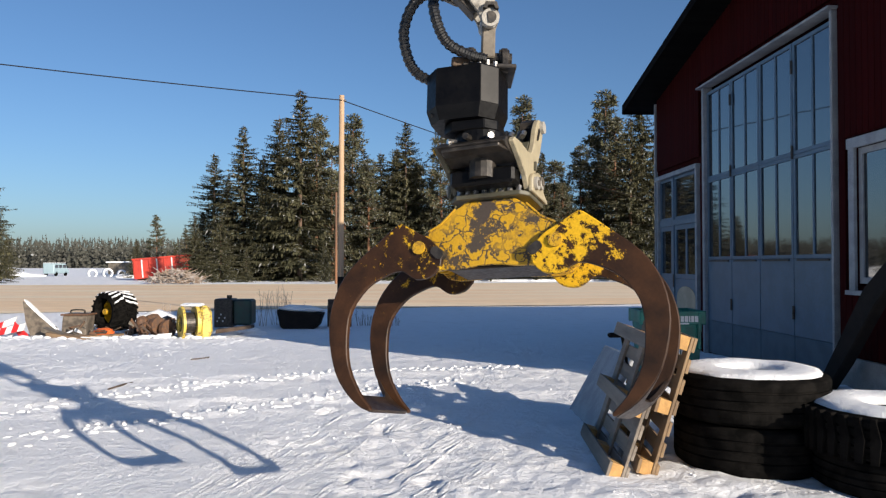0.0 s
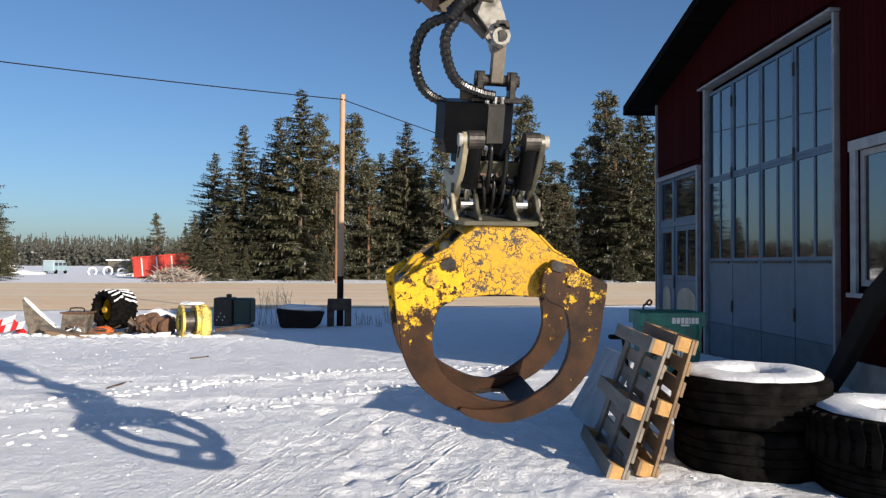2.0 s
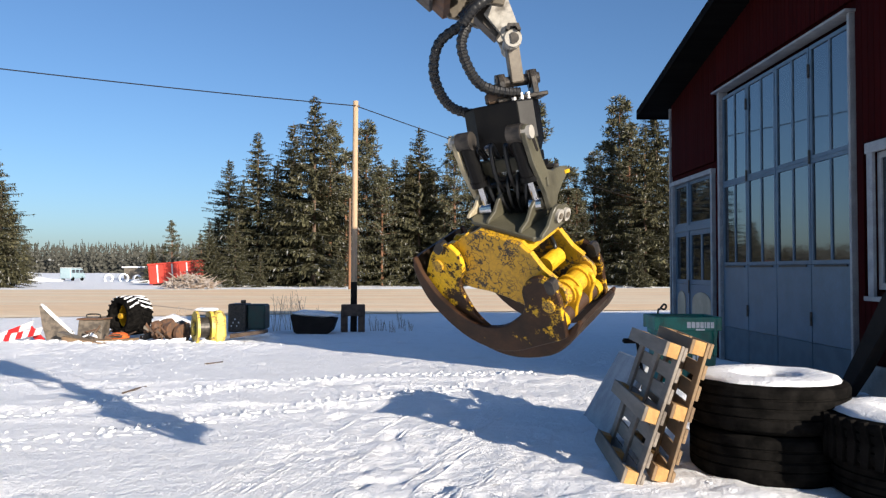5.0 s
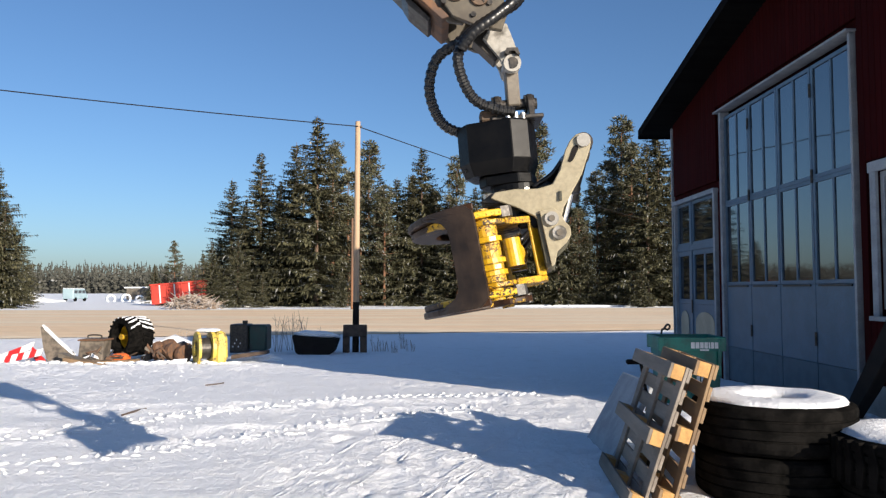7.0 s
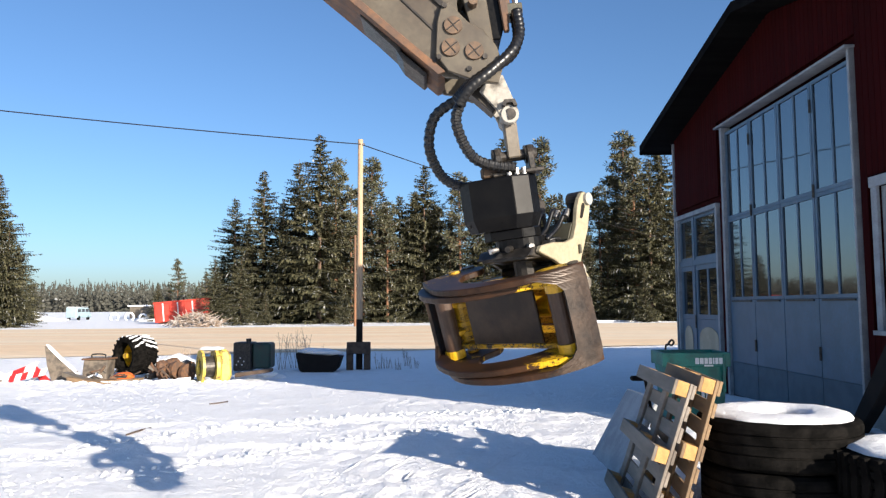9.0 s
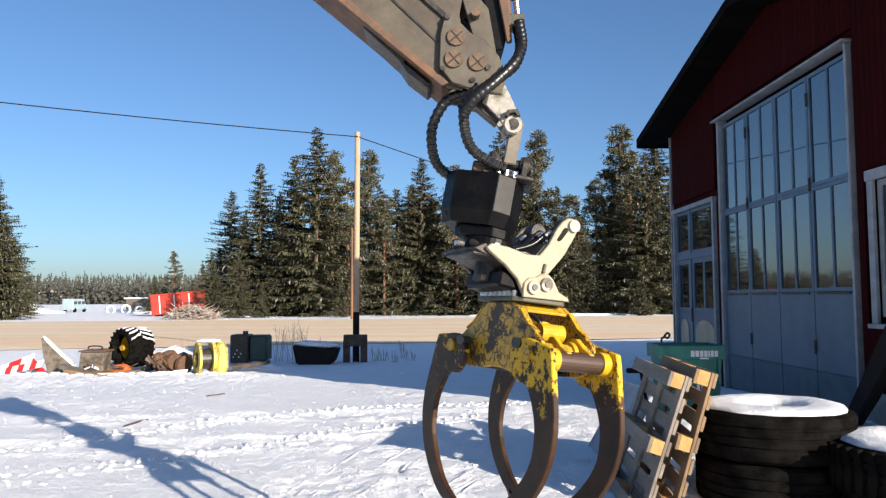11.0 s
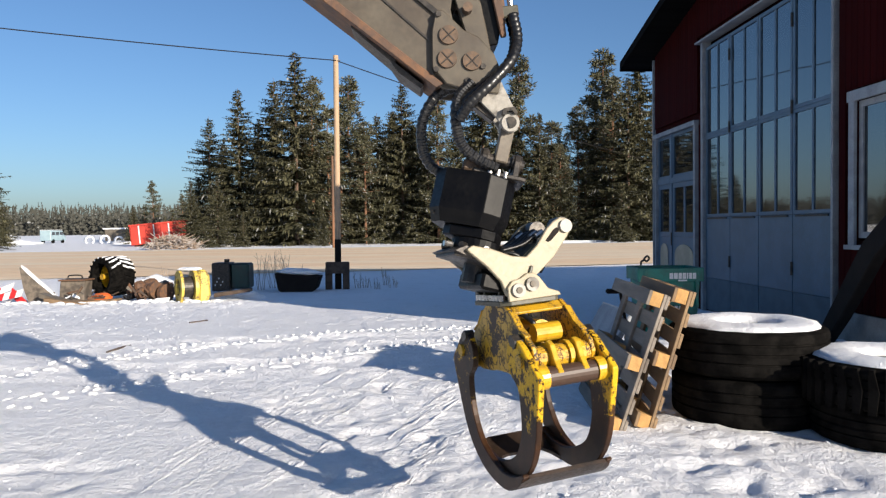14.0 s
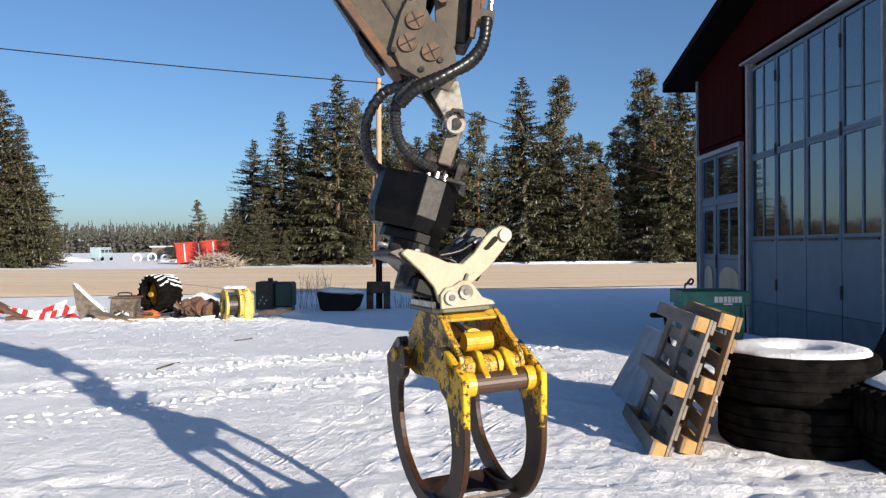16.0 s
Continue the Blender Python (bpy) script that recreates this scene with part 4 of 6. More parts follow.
def build_grapple():
    g = thing("grapple", "yellow log grapple with chipped paint and rusty claws", "grapple")
    half_arch = [(0.115, -0.066), (0.165, -0.098), (0.235, -0.165), (0.295, -0.195), (0.345, -0.225), (0.362, -0.275), (0.345, -0.325), (0.30, -0.365), (0.24, -0.376), (0.12, -0.372), (0.05, -0.362)]
    arch = half_arch + [(-y, z) for y, z in half_arch[::-1]]
    for x in (MID - 0.141, MID + 0.119):
        part("side_plate", prism(arch, x, x + 0.022, "x", 0.004), YELLOW_HEAVY if x < MID else YELLOW, g, "chipped yellow arched side plate")
    cover = [(-0.113, -0.067), (-0.16, -0.098), (-0.155, -0.108), (-0.11, -0.08), (0.11, -0.08), (0.155, -0.108), (0.16, -0.098), (0.113, -0.067)]
    part("top_plate", prism(cover, MID - 0.117, MID + 0.117, "x", 0.002), YELLOW_DULL, g)
    part("floor_plate", box(MID - 0.117, MID + 0.117, -0.20, 0.20, -0.374, -0.357, 0.003), BLADE, g, "rubbed steel floor plate")
    for s in (-1, 1):
        for x in (MID - 0.144, MID + 0.116):
            part("edge_flange", prism([(s * 0.165, -0.099), (s * 0.235, -0.166), (s * 0.295, -0.196), (s * 0.300, -0.188), (s * 0.240, -0.157), (s * 0.170, -0.091)], x, x + 0.028, "x", 0.002), YELLOW_DULL, g)
    # adapter with lugs and bolts
    ad = part("adapter_plate", prism([(-0.07, -0.15), (-0.03, -0.185), (0.18, -0.185), (0.205, -0.16), (0.205, 0.16), (0.18, 0.185), (-0.03, 0.185), (-0.07, 0.15)], -0.064, -0.043, "z", 0.003), CAST_SHADED, g, "bolted beige adapter plate")
    for y in (-0.201, 0.184, -0.095, 0.078):
        # outermost -y lug in the lit colour, the others in the shaded one
        part("lug", prism([(-0.045, -0.046), (0.20, -0.042), (0.192, -0.026), (0.142, -0.006), (0.108, 0.045), (0.082, 0.066), (0.05, 0.068), (0.015, 0.048), (-0.02, 0.042), (-0.045, 0.015)], y, y + 0.017, bev=0.003), CAST_LIT if y < -0.1 else CAST_SHADED, ad)
    for y in (-0.2, 0.2):
        for px, pz in ((0.0, 0.0), RAM_PIN):
            head = part("pin_head", rod((px, y - 0.016, pz), (px, y + 0.016, pz), 0.030, seg=20), WORN_WHITE, ad)
            part("pin_centre", rod((px, y - 0.022, pz), (px, y + 0.022, pz), 0.014, seg=8), GREY_STEEL, head)
    for k in range(8):
        y = -0.14 + 0.04 * k
        part("bolt", rod((-0.052, y, -0.044), (-0.052, y, -0.018), 0.013, seg=6), BRIGHT_STEEL, ad)
    # closing ram between the plates
    ram = part("closing_ram", rod((MID, -0.16, -0.19), (MID, 0.06, -0.19), 0.05, seg=20), YELLOW_BRIGHT, g, "yellow closing cylinder")
    part("ram_rod", rod((MID, 0.05, -0.19), (MID, 0.22, -0.19), 0.024), CHROME, ram)
    part("collar", rod((MID, 0.03, -0.19), (MID, 0.075, -0.19), 0.056, seg=20), YELLOW_BRIGHT, ram)
    for s in (-1, 1):
        part("cross_tube", rod((MID - 0.06, s * 0.20, -0.19), (MID + 0.06, s * 0.20, -0.19), 0.04, seg=18), YELLOW_BRIGHT, g)
        part("hinge_tube", rod((MID - 0.117, s * CLAW[0], CLAW[1]), (MID + 0.117, s * CLAW[0], CLAW[1]), 0.05, seg=18), YELLOW_DULL, g)
        for x in (MID - 0.07, MID + 0.02, MID + 0.07):
            part("ring", rod((x, s * CLAW[0], CLAW[1]), (x + 0.02, s * CLAW[0], CLAW[1]), 0.062, seg=18), YELLOW_BRIGHT, g)
        pts = spline([(0.0, s * 0.02, -0.09), (0.02, s * 0.12, -0.10), (0.06, s * 0.19, -0.15), (0.05, s * 0.13, -0.19)], 8)
        part("ram_hose", tube(pts, 0.011, 8), HOSE, g, smooth=True)
    a = build_claw(g, 0.195, TINE_BROWN)
    b = build_claw(g, 0.165, TINE_YELLOW)
    return g, a, b


arm = build_arm()
tiltrotator = build_tiltrotator()
quick_hitch, tilt_rams = build_hitch()
grapple, claw_a, claw_b = build_grapple()
for machine in (arm, tiltrotator, quick_hitch, grapple):
    machine.scale = (SIZE, SIZE, SIZE)


# ---- beside the hall: tyres, pallets, bin ----
def tyre_profile(r, w, hole):
    h = w / 2
    return [(hole, -h * 0.55), (hole + 0.03, -h * 0.8), (r * 0.78, -h), (r * 0.93, -h * 0.95), (r * 0.985, -h * 0.8), (r, -h * 0.6),
            (r, -h * 0.36), (r - 0.012, -h * 0.33), (r - 0.012, -h * 0.29), (r, -h * 0.26), (r, h * 0.04 - 0.01), (r - 0.012, h * 0.04), (r - 0.012, h * 0.1), (r, h * 0.13),
            (r, h * 0.4), (r - 0.012, h * 0.43), (r - 0.012, h * 0.49), (r, h * 0.52), (r, h * 0.7), (r * 0.985, h * 0.85), (r * 0.93, h * 0.96), (r * 0.78, h), (hole + 0.03, h * 0.8), (hole, h * 0.55)]


def snow_ring(r0, r1, thick, seed, seg=64):
    """A ragged cushion of snow lying on a tyre."""
    bm = bmesh.new()
    rings = []
    for k in range(seg):
        a = 2 * math.pi * k / seg
        c, s = math.cos(a), math.sin(a)
        jag = 0.018 * noise.noise((3 * c, 3 * s, seed)) + 0.010 * noise.noise((11 * c, 11 * s, seed))
        row = []
        for i in range(9):
            u = i / 8
            rr = r0 + (r1 + jag - r0) * u
            z = thick * (math.sin(math.pi * min(1, max(0, u))) ** 0.45) + 0.012 * noise.noise((4 * rr * c, 4 * rr * s, seed + 3)) * math.sin(math.pi * u)
            row.append(bm.verts.new((rr * c, rr * s, z - (0.03 if i == 8 else 0.02 if i == 0 else 0))))
        rings.append(row)
    for k in range(seg):
        p, q = rings[k], rings[(k + 1) % seg]
        for i in range(8):
            bm.faces.new((p[i], q[i], q[i + 1], p[i + 1]))
        bm.faces.new((p[8], q[8], q[0], p[0]))
    return bm


def build_tyres():
    for k, (x, y, z, r, w, knob) in enumerate(((2.39, 5.25, 0.16, 0.53, 0.34, 0), (2.38, 5.25, 0.495, 0.54, 0.33, 0), (3.08, 4.62, 0.12, 0.52, 0.25, 0), (3.07, 4.62, 0.375, 0.55, 0.28, 1))):
        label = "worn black lorry tyre lying flat in a stack"
        if k in (1, 3):
            label = "black lorry tyre topped with a ring of snow" if k == 1 else "knobbly black tyre topped with a ring of snow"
        t = thing("tyre", label, "tyre", pose(x, y, z - 0.02, 0, 0, 17 * k), "stacked tyres")
        part("carcass", lathe(tyre_profile(r, w, 0.29), 96), TYRE, t)
        part("bead", lathe([(0.27, -w * 0.3), (0.292, -w * 0.3), (0.292, w * 0.3), (0.27, w * 0.3)], 48), TYRE, t)
        if knob:
            for i in range(40):
                a = 2 * math.pi * i / 40
                m = pose(0, 0, 0, 0, 0, math.degrees(a))
                bm = prism([(0, -0.14), (0.045, -0.14), (0.06, 0.0), (0.03, 0.13), (0.0, 0.13)], r - 0.03, r + 0.018, "x")
                part("lug", bm, TYRE, t, at=m)
        if k in (1, 3):
            part("snow_ring", snow_ring(0.17, r - 0.03, 0.045, k), SNOW_CAP, t, "ring of snow", pose(0, 0, w / 2 - 0.012), True)
        if k == 1:
            part("snow_bed", lathe([(0.001, 0.0), (0.24, 0.02), (0.24, -0.03), (0.001, -0.04)], 32), SNOW_CAP, t, at=pose(0, 0, w / 2 - 0.06))


def build_pallet(label, m, wood):
    """Lies in its own x (thickness), y (1.2 m) and z (1.0 m); the runners face -x."""
    p = thing("pallet", label, "pallet", m, "leaning pallets")
    for z in (0.0, 0.43, 0.88):
        part("runner", box(0.0, 0.022, 0, 1.2, z, z + 0.10, 0.003), wood, p)
        for y in (0.0, 0.53, 1.06):
            part("block", box(0.022, 0.10, y + random.uniform(0, 0.006), y + 0.14, z + 0.002, z + 0.098, 0.003), WOOD_RAW, p)
    for y in (0.0, 0.53, 1.06):
        part("cross_board", box(0.101, 0.122, y, y + 0.13, 0, 0.98, 0.003), wood, p)
    for i in range(7):
        z = i * 0.147
        part("deck_board", box(0.123, 0.145, 0, 1.2, z, z + 0.098 + random.uniform(-0.006, 0.004), 0.003), wood, p)
    return p


def build_near_clutter():
    build_pallet("weathered pale wooden pallet leaning against stacked tyres", pose(1.225, 4.84, 0.0, 0, 18.5, -4.5), WOOD_GREY)
    build_pallet("yellowish wooden pallet leaning behind another pallet", pose(1.445, 4.90, 0.0, 0, 16.5, -7.0), WOOD)
    bm = box(0, 0.05, 0, 0.85, 0, 0.74, 0.01)
    solid("foam_board", bm, FOAM, "grey-white insulation board, darkened as if in shadow, leaning behind the pallets", "board", pose(1.45, 6.2, -0.02, 0, 30, 2))
    b = thing("grit_bin", "green plastic grit bin with white lettering", "bin", pose(3.22, 9.5, ground_z(3, 9.5), 0, 0, -4) @ Matrix.Diagonal((0.9, 0.9, 1, 1)))
    w0, w1, d0, d1, h = 0.37, 0.425, 0.28, 0.34, 0.84
    bm = bmesh.new()
    lo = [bm.verts.new(p) for p in ((-w0, -d0, 0), (w0, -d0, 0), (w0, d0, 0), (-w0, d0, 0))]
    hi = [bm.verts.new(p) for p in ((-w1, -d1, h), (w1, -d1, h), (w1, d1, h), (-w1, d1, h))]
    hj = [bm.verts.new((v.co.x * 0.95, v.co.y * 0.94, h)) for v in hi]
    lj = [bm.verts.new((v.co.x * 0.93, v.co.y * 0.92, 0.5)) for v in hi]
    bm.faces.new(lo)
    bm.faces.new(lj)
    for i in range(4):
        j = (i + 1) % 4
        bm.faces.new((lo[i], lo[j], hi[j], hi[i]))
        bm.faces.new((hi[i], hi[j], hj[j], hj[i]))
        bm.faces.new((hj[i], hj[j], lj[j], lj[i]))
    part("tub", bm, GREEN_BIN, b)
    rim = box(-w1 - 0.035, w1 + 0.035, -d1 - 0.035, -d1 + 0.01, h - 0.17, h + 0.004, 0.008)
    box(-w1 - 0.035, w1 + 0.035, d1 - 0.01, d1 + 0.035, h - 0.17, h + 0.004, 0.008, rim)
    box(-w1 - 0.035, -w1 + 0.01, -d1, d1, h - 0.16, h + 0.002, 0.008, rim)
    box(w1 - 0.01, w1 + 0.035, -d1, d1, h - 0.16, h + 0.002, 0.008, rim)
    part("rim", rim, GREEN_BIN, b)
    for x in (-w1 + 0.04, w1 - 0.08):
        part("rib", box(x, x + 0.04, -d1 - 0.045, -d1 + 0.02, 0.36, h - 0.02, 0.006), GREEN_BIN, b)
    x = -0.02
    for wd in (0.05, 0.05, 0.045, 0.045, 0.02, 0.04, 0.05):
        part("letter_bar", box(x, x + wd, -d1 - 0.041, -d1 - 0.036, h - 0.135, h - 0.06), LETTER, b)
        x += wd + 0.012
    part("letter_bar", box(0.1, 0.22, -d1 - 0.041, -d1 - 0.036, h - 0.165, h - 0.145), LETTER, b)
    for k in range(3):
        part("letter_bar", box(0.06 + 0.06 * k, 0.10 + 0.06 * k, -0.352, -0.330, 0.26, 0.36), LETTER, b)
    part("fill", box(-w1 * 0.88, w1 * 0.88, -d1 * 0.86, d1 * 0.86, h - 0.09, h - 0.05, 0.02), DARK_WOOD, b)
    hook = spline([(3.0, 9.9, -0.25), (3.05, 9.95, 0.75), (3.09, 9.95, 0.87), (3.14, 9.95, 0.93), (3.17, 9.95, 0.90), (3.14, 9.95, 0.86), (3.10, 9.95, 0.88)], 6)
    solid("iron_hook", tube(hook, 0.014, 8), DARK_STEEL, "thin dark iron hook standing behind the grit bin", "hook", smooth=True)
    grip = rod((1.86, 6.22, -0.01), (1.70, 6.12, 0.80), 0.014, seg=8)
    box(1.58, 1.74, 6.09, 6.15, 0.785, 0.825, 0.012, grip)
    solid("snow_scoop", grip, BLACK_TAR, "black handle of a tool standing by the pallets", "tool")
    solid("tarred_beam", prism([(8.25, -0.05), (8.45, -0.05), (8.05, 0.45), (7.5, 1.15), (6.9, 1.6), (6.75, 1.45), (7.3, 1.0), (7.9, 0.3)], 4.62, 4.76, "x", 0.01), BLACK_TAR, "dark tarred beam leaning by the hall wall", "beam")


build_tyres()
build_near_clutter()


# ---- the scrap row before the road ----
def at_row(px, py, y):
    """A place in the plane at depth y."""
    return (px - 742) / 1305 * y, 1.4 - (py - 477) / 1305 * y


def row_outline(y, pts):
    return [at_row(a, b, y) for a, b in pts]


def rough_lump(size, seed, amount=0.3, cuts=2):
    bm = bmesh.new()
    bmesh.ops.create_icosphere(bm, subdivisions=cuts, radius=1)
    for v in bm.verts:
        v.co *= 1 + amount * noise.noise(v.co * 1.7 + Vector((seed, 0, 0))) + amount * 0.5 * noise.noise(v.co * 5 + Vector((0, seed, 0)))
        v.co = Vector((v.co.x * size[0], v.co.y * size[1], v.co.z * size[2]))
    return bm


def build_tractor_wheel():
    x, z = at_row(209, 559, 18.6)
    w = thing("tractor_wheel", "wide tractor wheel with yellow rim and snowy tread", "wheel", pose(x, 18.7, z, 0, 0, -33))
    r, hw = 0.50, 0.33
    part("tyre", lathe([(0.31, -hw * 0.86), (0.34, -hw), (0.42, -hw * 1.02), (0.455, -hw * 0.9), (0.47, -hw * 0.6), (0.475, 0.0), (0.47, hw * 0.6), (0.455, hw * 0.9), (0.42, hw * 1.02), (0.34, hw), (0.31, hw * 0.86)], 56, axis="y"), TYRE, w)
    part("bead", lathe([(0.30, -hw * 0.9), (0.335, -hw * 0.94), (0.335, -hw * 0.7), (0.30, -hw * 0.7)], 48, axis="y"), TYRE, w)
    n = 20
    for i in range(n):
        for s in (-1, 1):
            a = 360 * i / n + (9 if s > 0 else 0)
            white = math.cos(radians(a + 6)) > 0.55
            bm = bmesh.new()
            rows = []
            for k in range(6):
                u = k / 5
                lean = radians(a + 16 * u)
                y = s * hw * (0.02 + 0.98 * u)
                low, top = 0.452 - 0.02 * u, r - 0.018 * u * u
                wd = 0.034 - 0.008 * u
                rows.append([bm.verts.new((rr * math.sin(lean) + q * wd * math.cos(lean), y, rr * math.cos(lean) - q * wd * math.sin(lean))) for rr, q in ((low, -1), (top, -0.75), (top, 0.75), (low, 1))])
            for p, q in zip(rows, rows[1:]):
                for k in range(3):
                    bm.faces.new((p[k], p[k + 1], q[k + 1], q[k]))
            bm.faces.new(rows[0])
            bm.faces.new(rows[-1][::-1])
            lug = part("tread_lug", bm, TYRE, w)
            if white:
                sn = bmesh.new()
                rows = []
                for k in range(6):
                    u = 0.04 + 0.92 * k / 5
                    lean = radians(a + 9 + 16 * u + 4 * noise.noise((i * 1.7, s, k * 0.6)))
                    y = s * hw * u
                    wd = (0.026 + 0.03 * noise.noise((i * 3.1, s, k * 0.9))) * (1.2 - 0.5 * u)
                    rows.append([sn.verts.new((rr * math.sin(lean) + q * wd * math.cos(lean), y, rr * math.cos(lean) - q * wd * math.sin(lean))) for rr, q in ((0.462, -1), (0.502, -0.5), (0.502, 0.5), (0.462, 1))])
                for p, q in zip(rows, rows[1:]):
                    for k in range(3):
                        sn.faces.new((p[k], p[k + 1], q[k + 1], q[k]))
                part("snow_strip", sn, SNOW_CAP, lug, smooth=True)
    rim = part("rim", lathe([(0.315, -hw * 0.92), (0.315, 0.1), (0.29, 0.1), (0.26, -0.21), (0.06, -0.235), (0.06, -0.275), (0.26, -0.26), (0.29, -hw * 0.92)], 40, axis="y"), YELLOW_BRIGHT, w, "yellow steel rim")
    part("hub", rod((0, -0.295, 0), (0, -0.10, 0), 0.07), YELLOW_DULL, rim)


def build_scrap_row():
    g = ground_z(-7, 17.6)
    bm = prism(row_outline(17.4, [(55, 541), (62, 546), (84, 568), (112, 592), (106, 606), (70, 607), (60, 575)]), 17.35, 17.41, bev=0.006)
    solid("plough_plate", bm, PLOUGH, "tall weathered grey steel plough plate in the snow", "scrap")
    solid("plough_snow", prism(row_outline(17.36, [(56, 538), (63, 543), (86, 565), (113, 589), (112, 592), (84, 568), (61, 546)]), 17.34, 17.44), SNOW_CAP, "snow lying along a plough plate's edge", "snow")
    for k, (a, b, tilt, yy) in enumerate((((-26, 618), (40, 580), 0, 17.5), ((-20, 612), (55, 592), 0, 17.2), ((-90, 590), (-20, 600), 0, 17.6))):
        s = thing("road_sign", "red and white striped road marker lying in scrap", "sign", None, "striped road markers")
        p, q = Vector((at_row(*a, yy)[0], yy, max(g, at_row(*a, yy)[1]))), Vector((at_row(*b, yy)[0], yy, at_row(*b, yy)[1]))
        n = 7 if k else 3
        for i in range(n):
            u, v = p.lerp(q, i / n), p.lerp(q, (i + 1) / n)
            o = Vector((0.06, 0, 0.17))
            bm = prism([(u.x, u.z), (v.x, v.z), (v.x + o.x, v.z + o.z), (u.x + o.x, u.z + o.z)], yy - 0.012, yy + 0.012)
            part("stripe", bm, SIGN_RED if i % 2 else SIGN_WHITE, s)
        s.location.z = 0
    s = thing("road_sign", "red barrier panel with a white stripe, sunk in scrap", "sign", None, "striped road markers")
    p, q = at_row(40, 576, 17.45), at_row(64, 600, 17.45)
    part("panel", prism([(p[0], p[1]), (q[0], q[1]), (q[0] - 0.02, q[1] - 0.22), (p[0] - 0.03, p[1] - 0.20)], 17.44, 17.47, bev=0.004), SIGN_RED, s)
    part("stripe", prism([(p[0] - 0.24, p[1] - 0.40), (p[0] + 0.06, p[1] - 0.20), (p[0] + 0.05, p[1] - 0.27), (p[0] - 0.20, p[1] - 0.44)], 17.42, 17.437), SIGN_WHITE, s)
    s = thing("tool_box", "rusty brown steel box with a handle bar", "box", None)
    x0, z1 = at_row(122, 566, 18)
    x1, z0 = at_row(167, 606, 18)
    part("body", prism([(x0, z0), (x1 - 0.04, z0), (x1, z1), (x0 + 0.05, z1)], 17.9, 18.35, bev=0.015), PLOUGH, s)
    part("lid", box(x0 + 0.01, x1 + 0.03, 17.86, 18.4, z1 + 0.002, z1 + 0.04, 0.008), RUST, s)
    part("handle", tube(spline([(x0 + 0.16, 18.1, z1 + 0.02), (x0 + 0.17, 18.1, z1 + 0.12), (x1 - 0.16, 18.1, z1 + 0.12), (x1 - 0.15, 18.1, z1 + 0.02)], 5), 0.018, 8), DARK_STEEL, s)
    build_tractor_wheel()
    x, z = at_row(192, 595, 17.3)
    solid("orange_cover", rough_lump((0.25, 0.18, 0.10), 3, 0.2), ORANGE, "crumpled orange plastic cover among scrap", "cover", pose(x, 17.3, z))
    # rusty machinery
    s = thing("rusty_machine", "heap of rusty brown machine parts with gears", "scrap", None)
    for k in range(16):
        px = 236 + 72 * random.random()
        x, z = at_row(px, 594 - 26 * random.random() * (1 - abs(px - 275) / 60), 17.6)
        bm = rough_lump((random.uniform(0.10, 0.24), 0.17, random.uniform(0.08, 0.17)), k * 2.3, 0.4)
        part("lump", bm, RUST if k % 3 else DARK_STEEL, s, at=pose(x, 17.6 + random.uniform(-0.15, 0.3), z, 0, random.uniform(-40, 40), 0))
    for k, (px, py, r) in enumerate(((285, 584, 0.2), (262, 590, 0.16), (303, 590, 0.22))):
        x, z = at_row(px, py, 17.5)
        part("gear", rod((x - 0.04, 17.5, z), (x + 0.05, 17.45, z), r, seg=16), RUST, s)
    for k in range(34):
        px = random.uniform(100, 318)
        x, z = at_row(px, random.uniform(586, 606), 17.3)
        a = Vector((x, 17.2 + random.uniform(-0.2, 0.5), z))
        b = a + Vector((random.uniform(-0.28, 0.28), random.uniform(-0.1, 0.1), random.uniform(-0.02, 0.16)))
        if k % 2:
            part("bent_bar", rod(a, b, random.uniform(0.012, 0.03), seg=6), (RUST, DARK_STEEL, PIN_BROWN)[k % 3], s)
        else:
            w = random.uniform(0.04, 0.1)
            part("plate_scrap", prism([(a.x, a.z), (b.x, b.z), (b.x + 0.03, b.z + w), (a.x - 0.02, a.z + w * 0.7)], a.y, a.y + 0.03, bev=0.003), (RUST, GREY_STEEL, SNOW_CAP, DARK_WOOD)[k // 2 % 4], s)
    # yellow drum part
    x, z = at_row(350, 579, 17.2)
    s = thing("yellow_drum", "yellow machine drum with round end flanges", "scrap", pose(x, 17.2, z, 0, 0, 30))
    part("flange", lathe([(0.20, -0.03), (0.38, -0.03), (0.38, 0.03), (0.20, 0.03)], 36, axis="x"), PALE_YELLOW, s, at=pose(-0.30, 0, 0))
    part("drum", rod((-0.26, 0, 0), (-0.02, 0, 0), 0.24, seg=28), DARK_STEEL, s)
    part("flange", lathe([(0.10, -0.04), (0.39, -0.04), (0.39, 0.04), (0.10, 0.04)], 36, axis="x"), PALE_YELLOW, s, at=pose(0.02, 0, 0))
    part("casing", prism([(0.05, -0.38), (0.26, -0.37), (0.34, -0.2), (0.32, 0.24), (0.24, 0.40), (0.07, 0.38)], -0.3, 0.3, bev=0.05), PALE_YELLOW, s)
    part("snow", rough_lump((0.28, 0.2, 0.05), 5, 0.3), SNOW_CAP, s, at=pose(-0.05, 0, 0.41))
    # boards and sheets in front
    for k, (a, b, mat, lab) in enumerate((((100, 598), (178, 609), WOOD, "bleached board"), ((92, 590), (150, 606), GREY_STEEL, "bent steel sheet"), ((150, 604), (225, 600), WOOD, "snowy board"), ((205, 606), (318, 604), GREY_STEEL, "flat scrap bar"), ((-60, 600), (20, 606), RUST, "rusty bar"), ((-110, 560), (-30, 600), RUST, "rusty sheet"), ((390, 594), (452, 585), DARK_WOOD, "dark plank"))):
        yy = 17.0 + 0.12 * k
